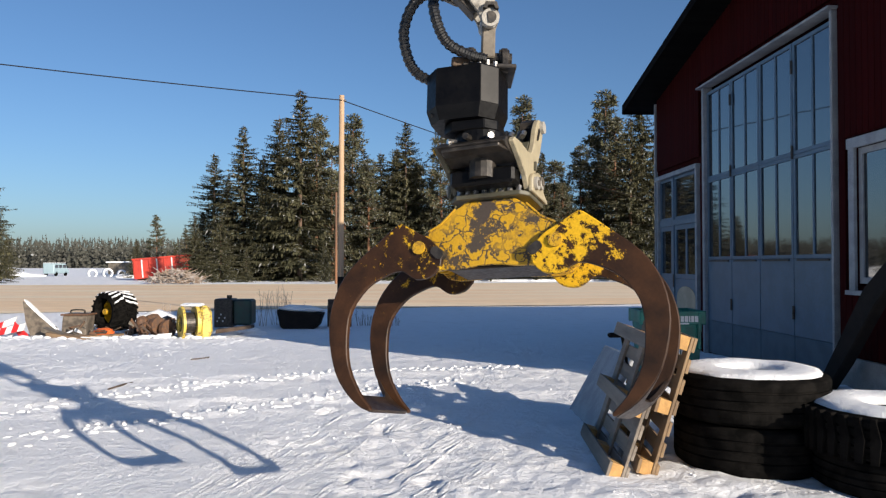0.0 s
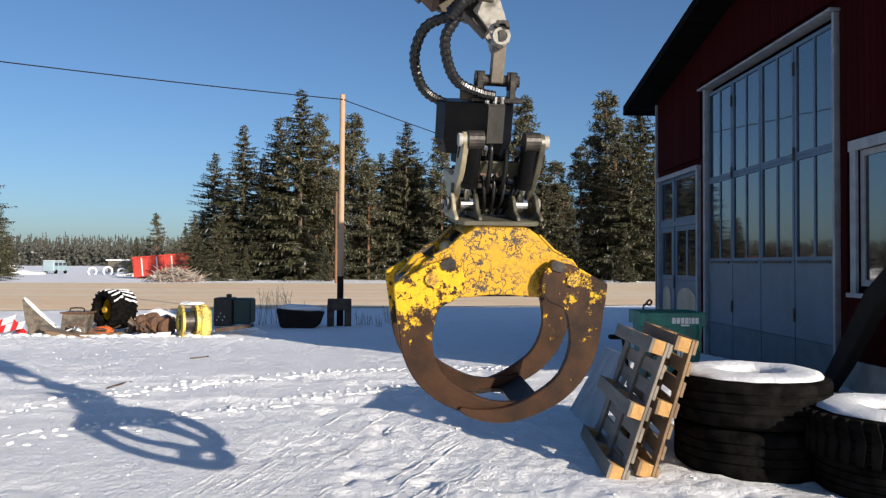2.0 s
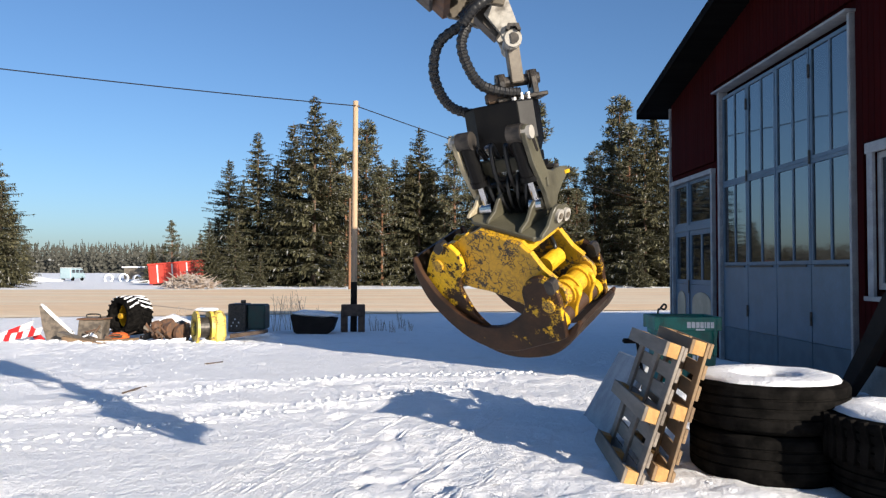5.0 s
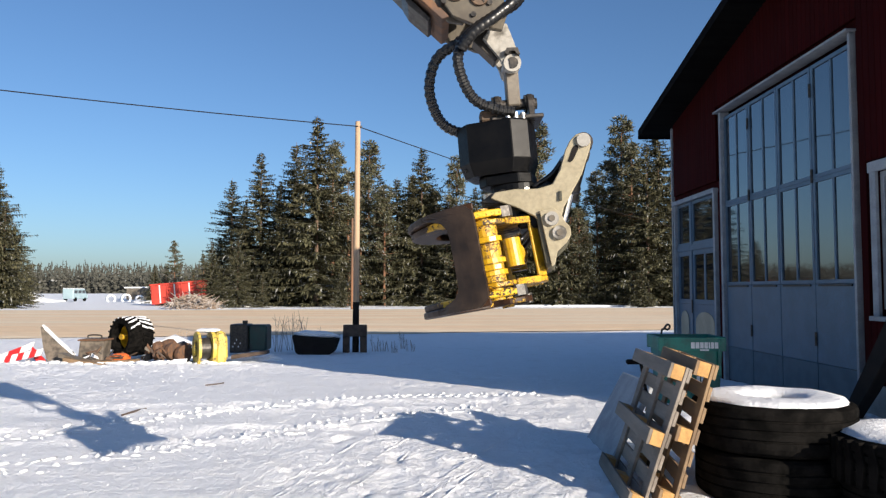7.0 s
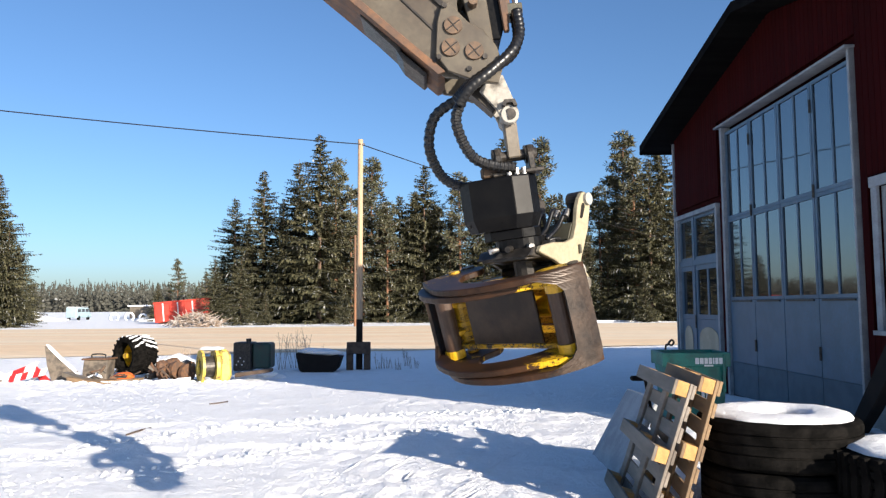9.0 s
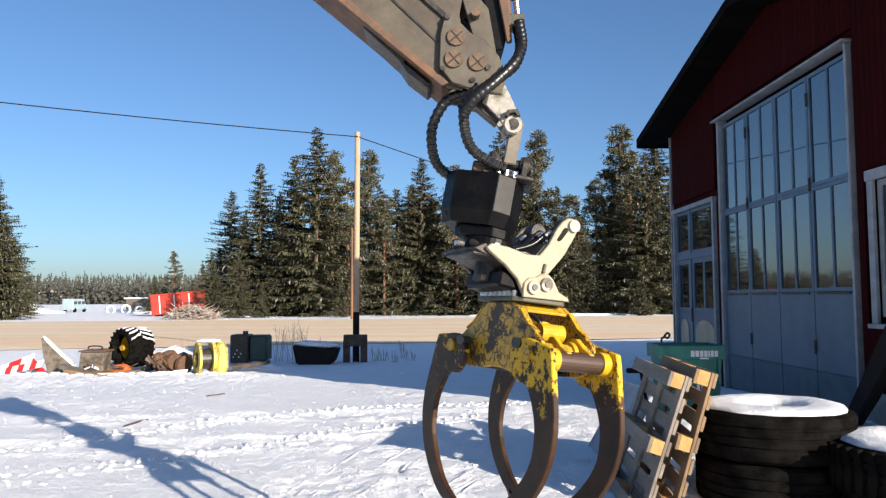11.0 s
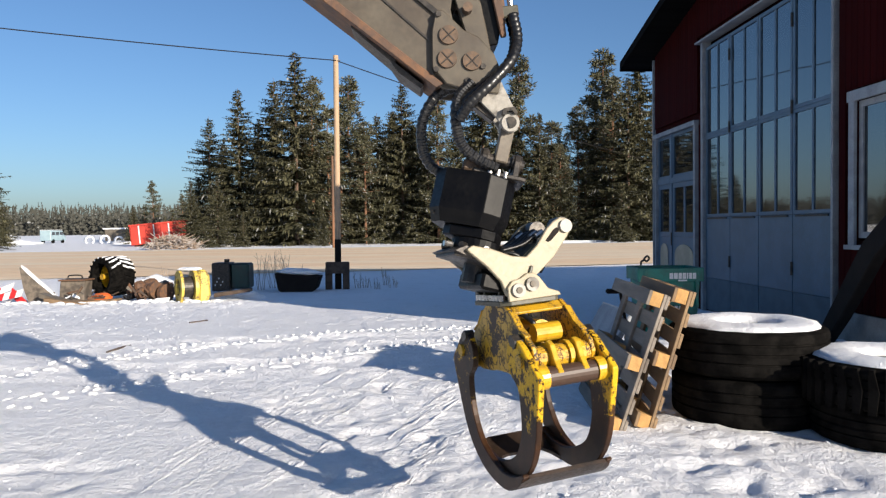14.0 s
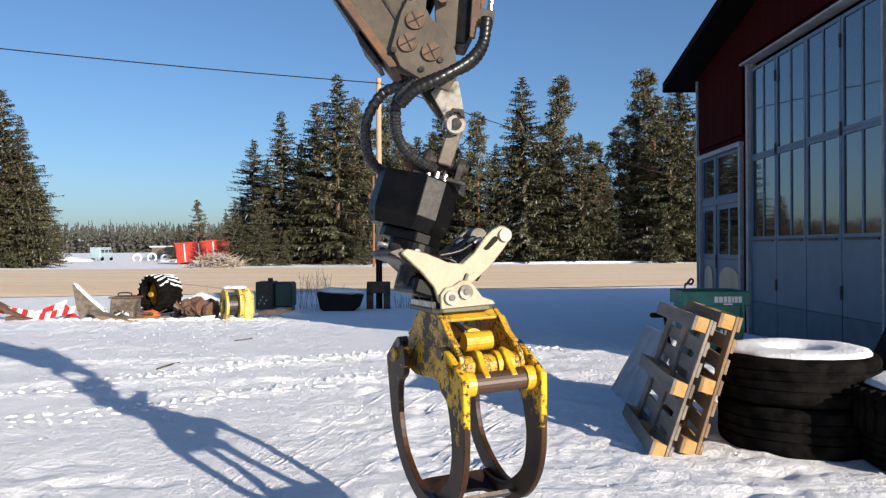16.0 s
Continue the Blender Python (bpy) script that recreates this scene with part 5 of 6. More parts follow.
        p, q = at_row(*a, yy), at_row(*b, yy)
        solid("scrap_board", prism([(p[0], p[1] - 0.05), (q[0], q[1] - 0.05), (q[0], q[1] + 0.03), (p[0], p[1] + 0.05)], yy - 0.2, yy + 0.1, bev=0.008), mat, lab + " lying in the snow before the scrap", "board", group="scrap boards")
    # dark green cabinet
    y = 20.4
    s = thing("green_cabinet", "dark green steel tank cabinet with grey end", "cabinet")
    p, q = at_row(389, 537, y), at_row(452, 586, y)
    xm = at_row(420, 0, y)[0]
    part("front", box(p[0], xm, y - 0.35, y + 0.3, q[1], p[1], 0.03), DARK_STEEL, s)
    part("body", box(xm + 0.003, q[0], y - 0.28, y + 0.35, q[1] + 0.05, p[1] - 0.02, 0.05), GREEN_DARK, s)
    part("cap", rod((p[0] + 0.33, y, p[1]), (p[0] + 0.33, y, p[1] + 0.09), 0.07), DARK_STEEL, s)
    for k in range(5):
        part("label_patch", box(p[0] + 0.08 + 0.05 * k, p[0] + 0.11 + 0.05 * k, y - 0.356, y - 0.352, q[1] + 0.15 + 0.09 * (k % 3), q[1] + 0.19 + 0.09 * (k % 3)), SIGN_WHITE, s)
    # tub with snow
    p, q = at_row(496, 556, y), at_row(575, 592, y)
    s = thing("trough", "black plastic trough heaped with snow", "trough")
    part("shell", prism([(p[0], p[1]), (p[0] + 0.1, q[1] + 0.1), (p[0] + 0.25, q[1]), (q[0] - 0.28, q[1]), (q[0] - 0.12, q[1] + 0.12), (q[0], p[1] - 0.1), (q[0] - 0.05, p[1] - 0.1)], y - 0.35, y + 0.35, bev=0.02), BLACK_TAR, s)
    part("snow", rough_lump((0.60, 0.33, 0.10), 8, 0.25, 3), SNOW_CAP, s, at=pose((p[0] + q[0]) / 2, y, p[1] + 0.01, 0, 3, 0), smooth=True)
    x, z = at_row(425, 590, 18.6)
    solid("snow_mound", rough_lump((0.7, 0.5, 0.16), 12, 0.35, 3), SNOW_CAP, "low mound of snow beside scrap", "snow mound", pose(x, 18.6, ground_z(x, 18.6)), smooth=True)
    x, z = at_row(275, 560, 19.2)
    solid("snow_mound", rough_lump((0.9, 0.4, 0.5), 15, 0.3, 3), SNOW_CAP, "mound of snow behind rusty scrap", "snow mound", pose(x, 19.4, ground_z(x, 19.4)), smooth=True)


build_scrap_row()


def build_pole():
    g = ground_z(-2.2, 20.8)
    p = thing("utility_pole", "bare wooden utility pole lashed to a dark short stub", "pole")
    part("shaft", rod((-2.2, 20.8, g - 0.1), (-2.17, 20.8, 6.17), 0.088, 0.072, 16), POLE_WOOD, p, smooth=False)
    # black sleeve that paints the hall's shadow onto the pole's foot
    part("shaded_foot", rod((-2.2, 20.8, g), (-2.195, 20.8, 1.05), 0.094, 0.09, 16), BLACK_TAR, p)
    for x, h in ((-2.45, 0.62), (-1.97, 0.72)):
        part("stub", box(x - 0.09, x + 0.09, 20.6, 20.8, g - 0.05, g + h, 0.02), DARK_WOOD, p)
    part("stub_bar", box(-2.52, -1.86, 20.52, 20.6, g + 0.45, g + 0.78, 0.02), DARK_WOOD, p)
    part("insulator", rod((-2.17, 20.8, 6.02), (-2.05, 20.72, 6.02), 0.025), BRIGHT_STEEL, p)
    line = []
    for a, b, sag in ((Vector((-26, 12.3, 7.35)), Vector((-2.17, 20.72, 6.02)), 0.28), (Vector((-2.17, 20.72, 6.02)), Vector((33, 76, 6.6)), 0.7)):
        n = 40
        seg = [a.lerp(b, i / n) - Vector((0, 0, 4 * sag * (i / n) * (1 - i / n))) for i in range(n + 1)]
        line += seg if not line else seg[1:]
    solid("overhead_cable", tube(line, 0.014, 6), BLACK_TAR, "thin black overhead cable hung on the pole", "cable")
    p = thing("utility_pole", "far reddish utility pole before the trees", "pole")
    part("shaft", rod((-7.1, 64, -0.4), (-7.1, 64, 7.6), 0.12, 0.10, 10), PINE_BARK, p)


build_pole()


def build_weeds():
    bm = bmesh.new()
    spots = [(470, 515, 21), (490, 512, 21.5), (505, 520, 21), (515, 510, 22), (640, 555, 21), (655, 560, 21), (690, 545, 22), (675, 565, 20.5), (540, 540, 22), (230, 530, 21), (700, 560, 21), (300, 540, 21), (1085, 545, 32), (1075, 548, 32)]
    for px, py, y in spots:
        x, z = at_row(px, py, y)
        g = ground_z(x, y)
        for k in range(7):
            a, l = random.uniform(-0.25, 0.25), (z - g) * random.uniform(0.4, 1.0)
            b = Vector((x + random.uniform(-0.12, 0.12), y, g - 0.02))
            t = b + Vector((a * l, 0, l))
            rod(b, t, 0.007, 0.004, 4, bm)
            for j in range(3):
                u = b.lerp(t, 0.5 + 0.16 * j)
                rod(u, u + Vector((random.choice((-1, 1)) * 0.09 * l, 0, 0.1 * l)), 0.005, 0.003, 3, bm)
    solid("dry_weeds", bm, TWIG, "dry brown weed stalks standing in snow by the road", "weeds", kind="stuff")


build_weeds()


# ---- beyond the road ----
def build_far_things():
    g = -0.35
    c = thing("container", "red open steel skip container tipped in the snow", "container", pose(-30.4, 80, g + 0.1, 0, -5, 7))
    L, D, H = 5.7, 2.3, 2.2
    bm = box(0, L, 0, 0.1, 0.12, H)
    box(0, L, D - 0.1, D, 0.12, H, bm=bm)
    box(0, 0.1, 0.1, D - 0.1, 0.12, H, bm=bm)
    box(L - 0.1, L, 0.1, D - 0.1, 0.12, H, bm=bm)
    box(0, L, 0, D, 0.02, 0.118, bm=bm)
    part("shell", bm, RED_PAINT, c)
    for i in range(8):
        x = 0.1 + i * (L - 0.3) / 7
        part("rib", box(x, x + 0.13, -0.1, -0.003, 0.1, H, 0.01), SIGN_WHITE if i in (1, 3, 5) else RED_PAINT, c)
    part("top_rail", box(-0.05, L + 0.05, -0.13, -0.103, H - 0.15, H + 0.02), RED_PAINT, c)
    part("skid", box(0.2, L - 0.2, 0.5, 0.7, -0.2, 0.02), DARK_STEEL, c)
    part("load", rough_lump((0.6, 0.7, 0.9), 3, 0.4), DARK_STEEL, c, at=pose(L + 0.5, 1.0, 1.4))
    bm = bmesh.new()
    for k in range(420):
        u = random.random()
        x, y = -23.9 + 4.3 * u, 66.5 + random.uniform(-1, 2)
        top = (1.15 * math.sin(math.pi * min(1, u * 0.85 + 0.08)) ** 0.7) * random.random()
        a = Vector((x, y, g + top))
        b = a + Vector((random.uniform(-0.8, 0.8), random.uniform(-0.5, 0.5), random.uniform(-0.3, 0.55)))
        rod(a, b, random.uniform(0.03, 0.07), 0.02, 4, bm)
    solid("branch_pile", bm, TWIG, "pile of felled branches dusted with snow", "branches", kind="stuff")
    van = thing("van", "pale blue van parked far off in snow", "van", pose(-53.4, 110, g, 0, 0, 84))
    part("body", prism([(0, 0.35), (3.9, 0.35), (3.9, 1.0), (3.4, 1.15), (3.1, 1.85), (0, 1.9)], 0, 1.7, bev=0.08), VAN_BLUE, van)
    part("roof", box(0.0, 3.05, 0.05, 1.65, 1.92, 1.98, 0.02), SNOW_CAP, van)
    for x in (0.3, 1.3, 2.3):
        part("window", box(x, x + 0.8, -0.012, 0.0, 1.2, 1.65), GLASS, van)
    for x in (0.7, 3.1):
        for y in (0.0, 1.5):
            part("wheel", rod((x, y, 0.32), (x, y + 0.2, 0.32), 0.32), TYRE, van)
    hut = thing("shed", "low grey shed with snow-covered roof", "shed", pose(-53, 128, g, 0, 0, 4))
    part("wall", box(0, 8, 0, 4, 0, 2.0), GREY_STEEL, hut)
    part("roof", prism([(-0.3, 2.0), (8.3, 2.0), (8.3, 2.3), (-0.3, 2.2)], -0.3, 4.3), SNOW_CAP, hut)
    for x, y, r in ((-47, 108, 0.65), (-44.8, 108, 0.7), (-43.2, 109, 0.6)):
        s = lathe([(r - 0.2, -0.35), (r, -0.35), (r, 0.35), (r - 0.2, 0.35)], 28, axis="y")
        solid("concrete_ring", s, SNOW_CAP, "snowy concrete well ring standing on edge", "concrete ring", pose(x, y, g + r - 0.25, 0, 0, 35), "concrete rings")
    for k, (x, y, sx, sz) in enumerate(((-64, 112, 2.0, 0.9), (-60, 110, 1.9, 0.75), (-70.5, 110, 2.2, 0.9), (-76, 112, 2.2, 1.0), (-66.5, 109, 1.6, 0.7))):
        car = thing("parked_car", "small car buried under snow", "car", pose(x, y, g, 0, 0, 12 * (k % 3)), "snowed-in cars")
        part("body", prism([(-sx, 0.3), (sx, 0.3), (sx, sz * 0.75), (sx * 0.55, sz * 0.9), (sx * 0.3, sz * 1.5), (-sx * 0.5, sz * 1.5), (-sx * 0.85, sz * 0.9), (-sx, sz * 0.8)], 0, 1.6, bev=0.1), SNOW_CAP if k % 2 else GREY_STEEL, car)
        part("snow_cover", prism([(-sx * 0.52, sz * 1.5 + 0.004), (sx * 0.32, sz * 1.5 + 0.004), (sx * 0.25, sz * 1.5 + 0.16), (-sx * 0.45, sz * 1.5 + 0.18)], 0.05, 1.55, bev=0.04), SNOW_CAP, car)
        for xx in (-sx * 0.6, sx * 0.6):
            part("wheel", rod((xx, -0.03, 0.3), (xx, 0.2, 0.3), 0.3), TYRE, car)
    for x, y, sx, sz in ((-35, 96, 4, 0.7), (-58, 106, 5, 0.6), (-21, 74, 5, 0.22), (13, 75, 9, 0.2)):
        solid("snow_bank", rough_lump((sx, 1.5, sz), x, 0.3, 3), SNOW_CAP, "long bank of ploughed snow beyond the road", "snow bank", pose(x, y, g), "snow banks", smooth=True)


build_far_things()


# ---- trees ----
def sprays_mesh(name, quads, mat):
    verts, faces = [], []
    for c, d, s, l, w in quads:
        i = len(verts)
        verts += [c - d * l * 0.1 - s * w * 0.3, c + d * l * 0.45 - s * w, c + d * l, c + d * l * 0.45 + s * w]
        faces.append((i, i + 1, i + 2, i + 3))
    me = bpy.data.meshes.new(name)
    me.from_pydata([tuple(v) for v in verts], [], faces)
    me.materials.append(mat)
    return me


def spruce(seed, h=15.0, spread=0.17):
    rnd = random.Random(seed)
    tree = new("spruce_tree")
    part("trunk", tube([Vector((0.1 * noise.noise((0, 0, z * 0.2 + seed)), 0, z)) for z in (-0.3, 0.3, h * 0.3, h * 0.6, h * 0.85, h)], lambda i: (0.20, 0.17, 0.13, 0.09, 0.04, 0.01)[i], 7), BARK, tree)
    quads = []
    z = h * 0.04
    while z < h * 0.99:
        u = z / h
        reach = h * spread * (1 - u) ** 0.85 * (0.75 + 0.5 * rnd.random()) + 0.2 * (1 - u) + 0.05
        for k in range(9 if u < 0.8 else 7):
            a = rnd.random() * 6.283
            L = reach * rnd.uniform(0.6, 1.15)
            out = Vector((math.cos(a), math.sin(a), 0))
            side = Vector((-out.y, out.x, 0))
            droop = rnd.uniform(-0.42, -0.18) * (1 - 0.9 * u) + 0.35 * max(0, u - 0.7)
            zz = z + rnd.uniform(-0.12, 0.12)
            s = min(0.12, L * 0.3)
            while s < L:
                f = s / L
                p = Vector((0, 0, zz)) + out * s + Vector((0, 0, droop * s + 0.16 * L * f * f))
                for turn in (-1, 1, -0.6, 0.6, 0.2 * rnd.uniform(-1, 1)):
                    d = (out * rnd.uniform(0.5, 1.0) + side * turn * rnd.uniform(0.5, 1.1) + Vector((0, 0, rnd.uniform(-0.5, 0.0)))).normalized()
                    w = d.cross(Vector((rnd.uniform(-0.6, 0.6), rnd.uniform(-0.6, 0.6), 1))).normalized()
                    quads.append((p, d, w, rnd.uniform(0.26, 0.52) * (1.15 - 0.5 * f) * (1.1 - 0.55 * u), rnd.uniform(0.032, 0.065)))
                if rnd.random() < 0.75:
                    d = (out * 0.3 + side * rnd.uniform(-0.4, 0.4) + Vector((0, 0, -1))).normalized()
                    quads.append((p, d, d.cross(out + side * rnd.uniform(-1, 1)).normalized(), rnd.uniform(0.25, 0.55) * (1.1 - 0.6 * u), rnd.uniform(0.035, 0.07)))
                s += rnd.uniform(0.13, 0.2)
        z += rnd.uniform(0.30, 0.46) * (1 - 0.45 * u)
    crown = new("crown", sprays_mesh("crown", quads, SPRUCE))
    crown.parent = tree
    return tree


def pine(seed, h=17.0):
    rnd = random.Random(seed)
    tree = new("pine_tree")
    bend = lambda z: Vector((0.35 * noise.noise((seed, 0, z * 0.12)), 0.35 * noise.noise((0, seed, z * 0.12)), z))
    part("trunk", tube([bend(z) for z in (-0.3, h * 0.2, h * 0.4, h * 0.6, h * 0.8, h * 0.97)], lambda i: (0.2, 0.17, 0.145, 0.11, 0.07, 0.02)[i], 7), PINE_BARK, tree)
    quads, limbs = [], bmesh.new()
    for k in range(76):
        u = rnd.uniform(0.22, 1.0)
        if u < 0.45 and rnd.random() < 0.5:
            continue
        a = rnd.random() * 6.283
        L = h * rnd.uniform(0.06, 0.145) * (1.15 - 0.75 * max(0, u - 0.5) * 2)
        base = bend(u * h)
        out = Vector((math.cos(a), math.sin(a), rnd.uniform(0.0, 0.45) + 0.4 * max(0, u - 0.8)))
        tip = base + out * L
        rod(base, tip, 0.04, 0.012, 4, limbs)
        for j in range(rnd.randint(3, 5)):
            c = base.lerp(tip, rnd.uniform(0.35, 1.05)) + Vector((rnd.uniform(-0.3, 0.3), rnd.uniform(-0.3, 0.3), rnd.uniform(-0.1, 0.3)))
            for q in range(26):
                d = Vector((rnd.gauss(0, 1), rnd.gauss(0, 1), rnd.gauss(0.25, 0.6))).normalized()
                w = d.cross(Vector((rnd.gauss(0, 1), rnd.gauss(0, 1), rnd.gauss(0, 1)))).normalized()
                quads.append((c + d * rnd.uniform(0, 0.35), d, w, rnd.uniform(0.24, 0.46), rnd.uniform(0.035, 0.075)))
    tagged(part("bough_frame", limbs, PINE_BARK, tree), kind="stuff")
    crown = new("crown", sprays_mesh("crown", quads, PINE))
    crown.parent = tree
    return tree


def build_trees():
    g = -0.45
    base_s = [spruce(s, 15.0, w) for s, w in ((1, 0.30), (2, 0.26), (3, 0.33), (4, 0.235))]
    base_p = [pine(s, 17.0) for s in (11, 12, 13)]
    used = set()

    def plant(kind, x, y, h, k, rnd):
        base = base_s if kind == "s" else base_p
        src = base[k % len(base)]
        own = 15.0 if kind == "s" else 17.0
        s = h / own
        m = pose(x, y, g, 0, 0, rnd.uniform(0, 360)) @ Matrix.Diagonal((s * rnd.uniform(0.9, 1.1), s * rnd.uniform(0.9, 1.1), s, 1))
        if src in used:
            ob = copy_thing(src, m)
        else:
            used.add(src)
            ob = src
            ob.matrix_basis = m
        if kind == "s":
            tagged(ob, "dense dark spruce tree with frosted branches" if h > 9 else "small dark young spruce at the wood's edge", "tree", "trees beyond the road")
        else:
            tagged(ob, "tall pine with bare reddish trunk and frosted crown", "tree", "trees beyond the road")

    rnd = random.Random(5)
    # place by column of the wood, and height
    spruces = ((435, 232), (408, 318), (497, 214), (470, 285), (534, 206), (696, 262), (720, 275), (815, 270), (862, 213), (963, 212), (1143, 225), (1165, 240), (1122, 250), (440, 425), (396, 412), (1110, 400), (578, 452), (1045, 300), (384, 322), (364, 372), (350, 405), (640, 330), (676, 320), (765, 300), (920, 300), (1015, 330), (1085, 330), (-34, 205), (-66, 225), (28, 402), (4, 388), (-14, 300), (250, 440))
    for k, (px, top) in enumerate(spruces):
        y = (72 if top > 390 else rnd.uniform(76, 83) if px > 400 else 90) if px > 300 else 70 if px < 0 else 95
        x, z = at_row(px, top, y)
        plant("s", x, y, z - g, k, rnd)
    pines = ((562, 222), (590, 270), (655, 300), (783, 252), (890, 260), (1000, 280), (627, 226), (612, 240), (745, 240), (928, 193), (910, 215), (1033, 195), (1078, 182), (1062, 205), (845, 245), (1095, 230), (985, 260), (-50, 240), (285, 396), (270, 425), (318, 424), (336, 418), (350, 430), (305, 440))
    for k, (px, top) in enumerate(pines):
        y = rnd.uniform(74, 86) if 360 < px else (72 if px < 20 else 118)
        x, z = at_row(px, top, y)
        plant("p", x, y, z - g, k, rnd)
    for k in range(48):
        x, y = rnd.uniform(-22, 42), rnd.uniform(84, 104)
        plant("s" if rnd.random() < 0.72 else "p", x, y, rnd.uniform(9, 14.5) * y / 90, k, rnd)


build_trees()


def build_far_forest():
    rnd = random.Random(9)
    quads = []
    for k in range(3400):
        x = rnd.uniform(-330, 60)
        y = rnd.uniform(330, 420)
        h = (9.5 + 5.5 * rnd.random() ** 2 + 3.5 * noise.noise((x * 0.035, 0, 0)) + 2.0 * noise.noise((x * 0.15, 3, 0))) * y / 370
        wide = rnd.uniform(1.1, 2.1)
        n = 16
        for j in range(n):
            u = (j + rnd.random()) / n
            r = wide * (1 - u) ** 0.8 + 0.12
            a = rnd.random() * 6.283
            out = Vector((math.cos(a), math.sin(a), 0))
            c = Vector((x, y, -0.4 + h * u)) + out * r * 0.25
            d = (out + Vector((0, 0, rnd.uniform(-0.5, 0.35) + 1.4 * max(0, u - 0.75)))).normalized()
            w = d.cross(Vector((rnd.uniform(-0.4, 0.4), rnd.uniform(-0.4, 0.4), 1))).cross(d).normalized()
            quads.append((c, d, w, r * rnd.uniform(0.9, 1.4) + 0.3, rnd.uniform(0.45, 0.9) * (1.2 - 0.7 * u)))
        quads.append((Vector((x, y, h * 0.78)), Vector((0, 0, 1)), Vector((1, 0, 0)), h * 0.24, 0.22))
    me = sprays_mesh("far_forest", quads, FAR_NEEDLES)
    tagged(new("far_forest", me), "hazy mixed forest along the horizon", "forest", kind="stuff")


build_far_forest()


# ---- tread tracks, scrapes and sticks on the yard's snow ----
def build_snow_tracks():
    rnd = random.Random(21)
    base = bmesh.new()
    bmesh.ops.create_icosphere(base, subdivisions=1, radius=1)
    shape = [v.co.copy() for v in base.verts]
    tris = [[v.index for v in f.verts] for f in base.faces]
    base.free()
    verts, faces = [], []

    def lump(x, y, along, lx, ly, lz):
        i = len(verts)
        z = snow_height(x, y) + lz * 0.15
        c, s = math.cos(along), math.sin(along)
        for v in shape:
            k = rnd.uniform(0.75, 1.25)
            verts.append((x + (v.x * lx * c - v.y * ly * s) * k, y + (v.x * lx * s + v.y * ly * c) * k, z + v.z * lz * k))
        faces.extend([i + j for j in t] for t in tris)

    for line in (((-7.5, 5.0), (-3.92, 7.29), (-2.96, 8.31), (-1.23, 9.82), (-0.19, 10.15), (1.5, 10.5)), ((-6.5, 5.2), (-3.3, 6.0), (-2.2, 6.85), (-0.99, 7.93), (0.6, 9.0))):
        pts = spline([(x, y, 0) for x, y in line], 40)
        gone = 0.0
        for a, b in zip(pts, pts[1:]):
            gone += (b - a).length
            if gone < 0.095:
                continue
            gone = 0.0
            d = (b - a).normalized()
            side = Vector((-d.y, d.x, 0))
            way = math.atan2(d.y, d.x)
            for s in (-1, 1):
                if rnd.random() < 0.22:
                    continue
                p = a + side * s * rnd.uniform(0.07, 0.13) + d * 0.05 * s
                lump(p.x, p.y, way + s * 0.9 + rnd.uniform(-0.25, 0.25), rnd.uniform(0.05, 0.09), rnd.uniform(0.018, 0.032), rnd.uniform(0.010, 0.024))
            if rnd.random() < 0.6:
                p = a + side * rnd.choice((-1, 1)) * rnd.uniform(0.18, 0.30)
                lump(p.x, p.y, rnd.uniform(0, 3), rnd.uniform(0.02, 0.05), rnd.uniform(0.012, 0.03), rnd.uniform(0.008, 0.02))
    for k in range(500):
        x, y = rnd.uniform(-12.5, -3.2), 17.3 - 5.5 * rnd.random() ** 2
        big = 0.006 + 0.014 * rnd.random() ** 3
        lump(x, y, rnd.uniform(0, 3), big * rnd.uniform(0.9, 1.8), big, big * rnd.uniform(0.35, 0.7))
    for k in range(160):
        x = rnd.uniform(-9.6, -4.4)
        big = rnd.uniform(0.03, 0.09)
        lump(x, rnd.uniform(16.8, 17.2), rnd.uniform(-0.3, 0.3), big * 1.8, big, big * 0.55)
    # long low ridges where a blade has scraped the snow
    for k in range(70):
        x, y = rnd.uniform(-1.6, 0.3), rnd.uniform(3.6, 6.3)
        turn = 0.30 + 0.18 * (x + 0.6) + rnd.uniform(-0.05, 0.05)
        d = Vector((math.sin(turn), math.cos(turn), 0))
        side = Vector((d.y, -d.x, 0))
        length, wide, high = rnd.uniform(0.35, 1.7), rnd.uniform(0.010, 0.028), rnd.uniform(0.003, 0.010)
        n = 9
        i = len(verts)
        for j in range(n):
            u = j / (n - 1)
            f = math.sin(math.pi * min(max(u, 0.02), 0.98)) ** 0.6 * rnd.uniform(0.6, 1.2)
            p = Vector((x, y, 0)) + d * length * u + side * 0.05 * u * u
            z = snow_height(p.x, p.y)
            for off, up in ((-1.0, -0.004), (0.15, high * f), (1.0, -0.004)):
                q = p + side * off * wide * (0.4 + 0.6 * f)
                verts.append((q.x, q.y, z + up))
        for j in range(n - 1):
            for m in (0, 1):
                o = i + j * 3 + m
                faces.append([o, o + 1, o + 4, o + 3])
    me = bpy.data.meshes.new("snow_tracks")
    me.from_pydata(verts, [], faces)
    me.materials.append(SNOW)
    me.shade_smooth()
    tagged(new("snow_tracks", me), "tread tracks and scraped ridges in packed snow", "snow", kind="stuff")
    for a, b in (((-3.50, 8.40), (-3.37, 8.76)), ((-3.58, 11.7), (-3.40, 12.05))):
        mid = ((a[0] + b[0]) / 2 + 0.03, (a[1] + b[1]) / 2)
        pts = spline([(p[0], p[1], snow_height(*p) + 0.008) for p in (a, mid, b)], 4)
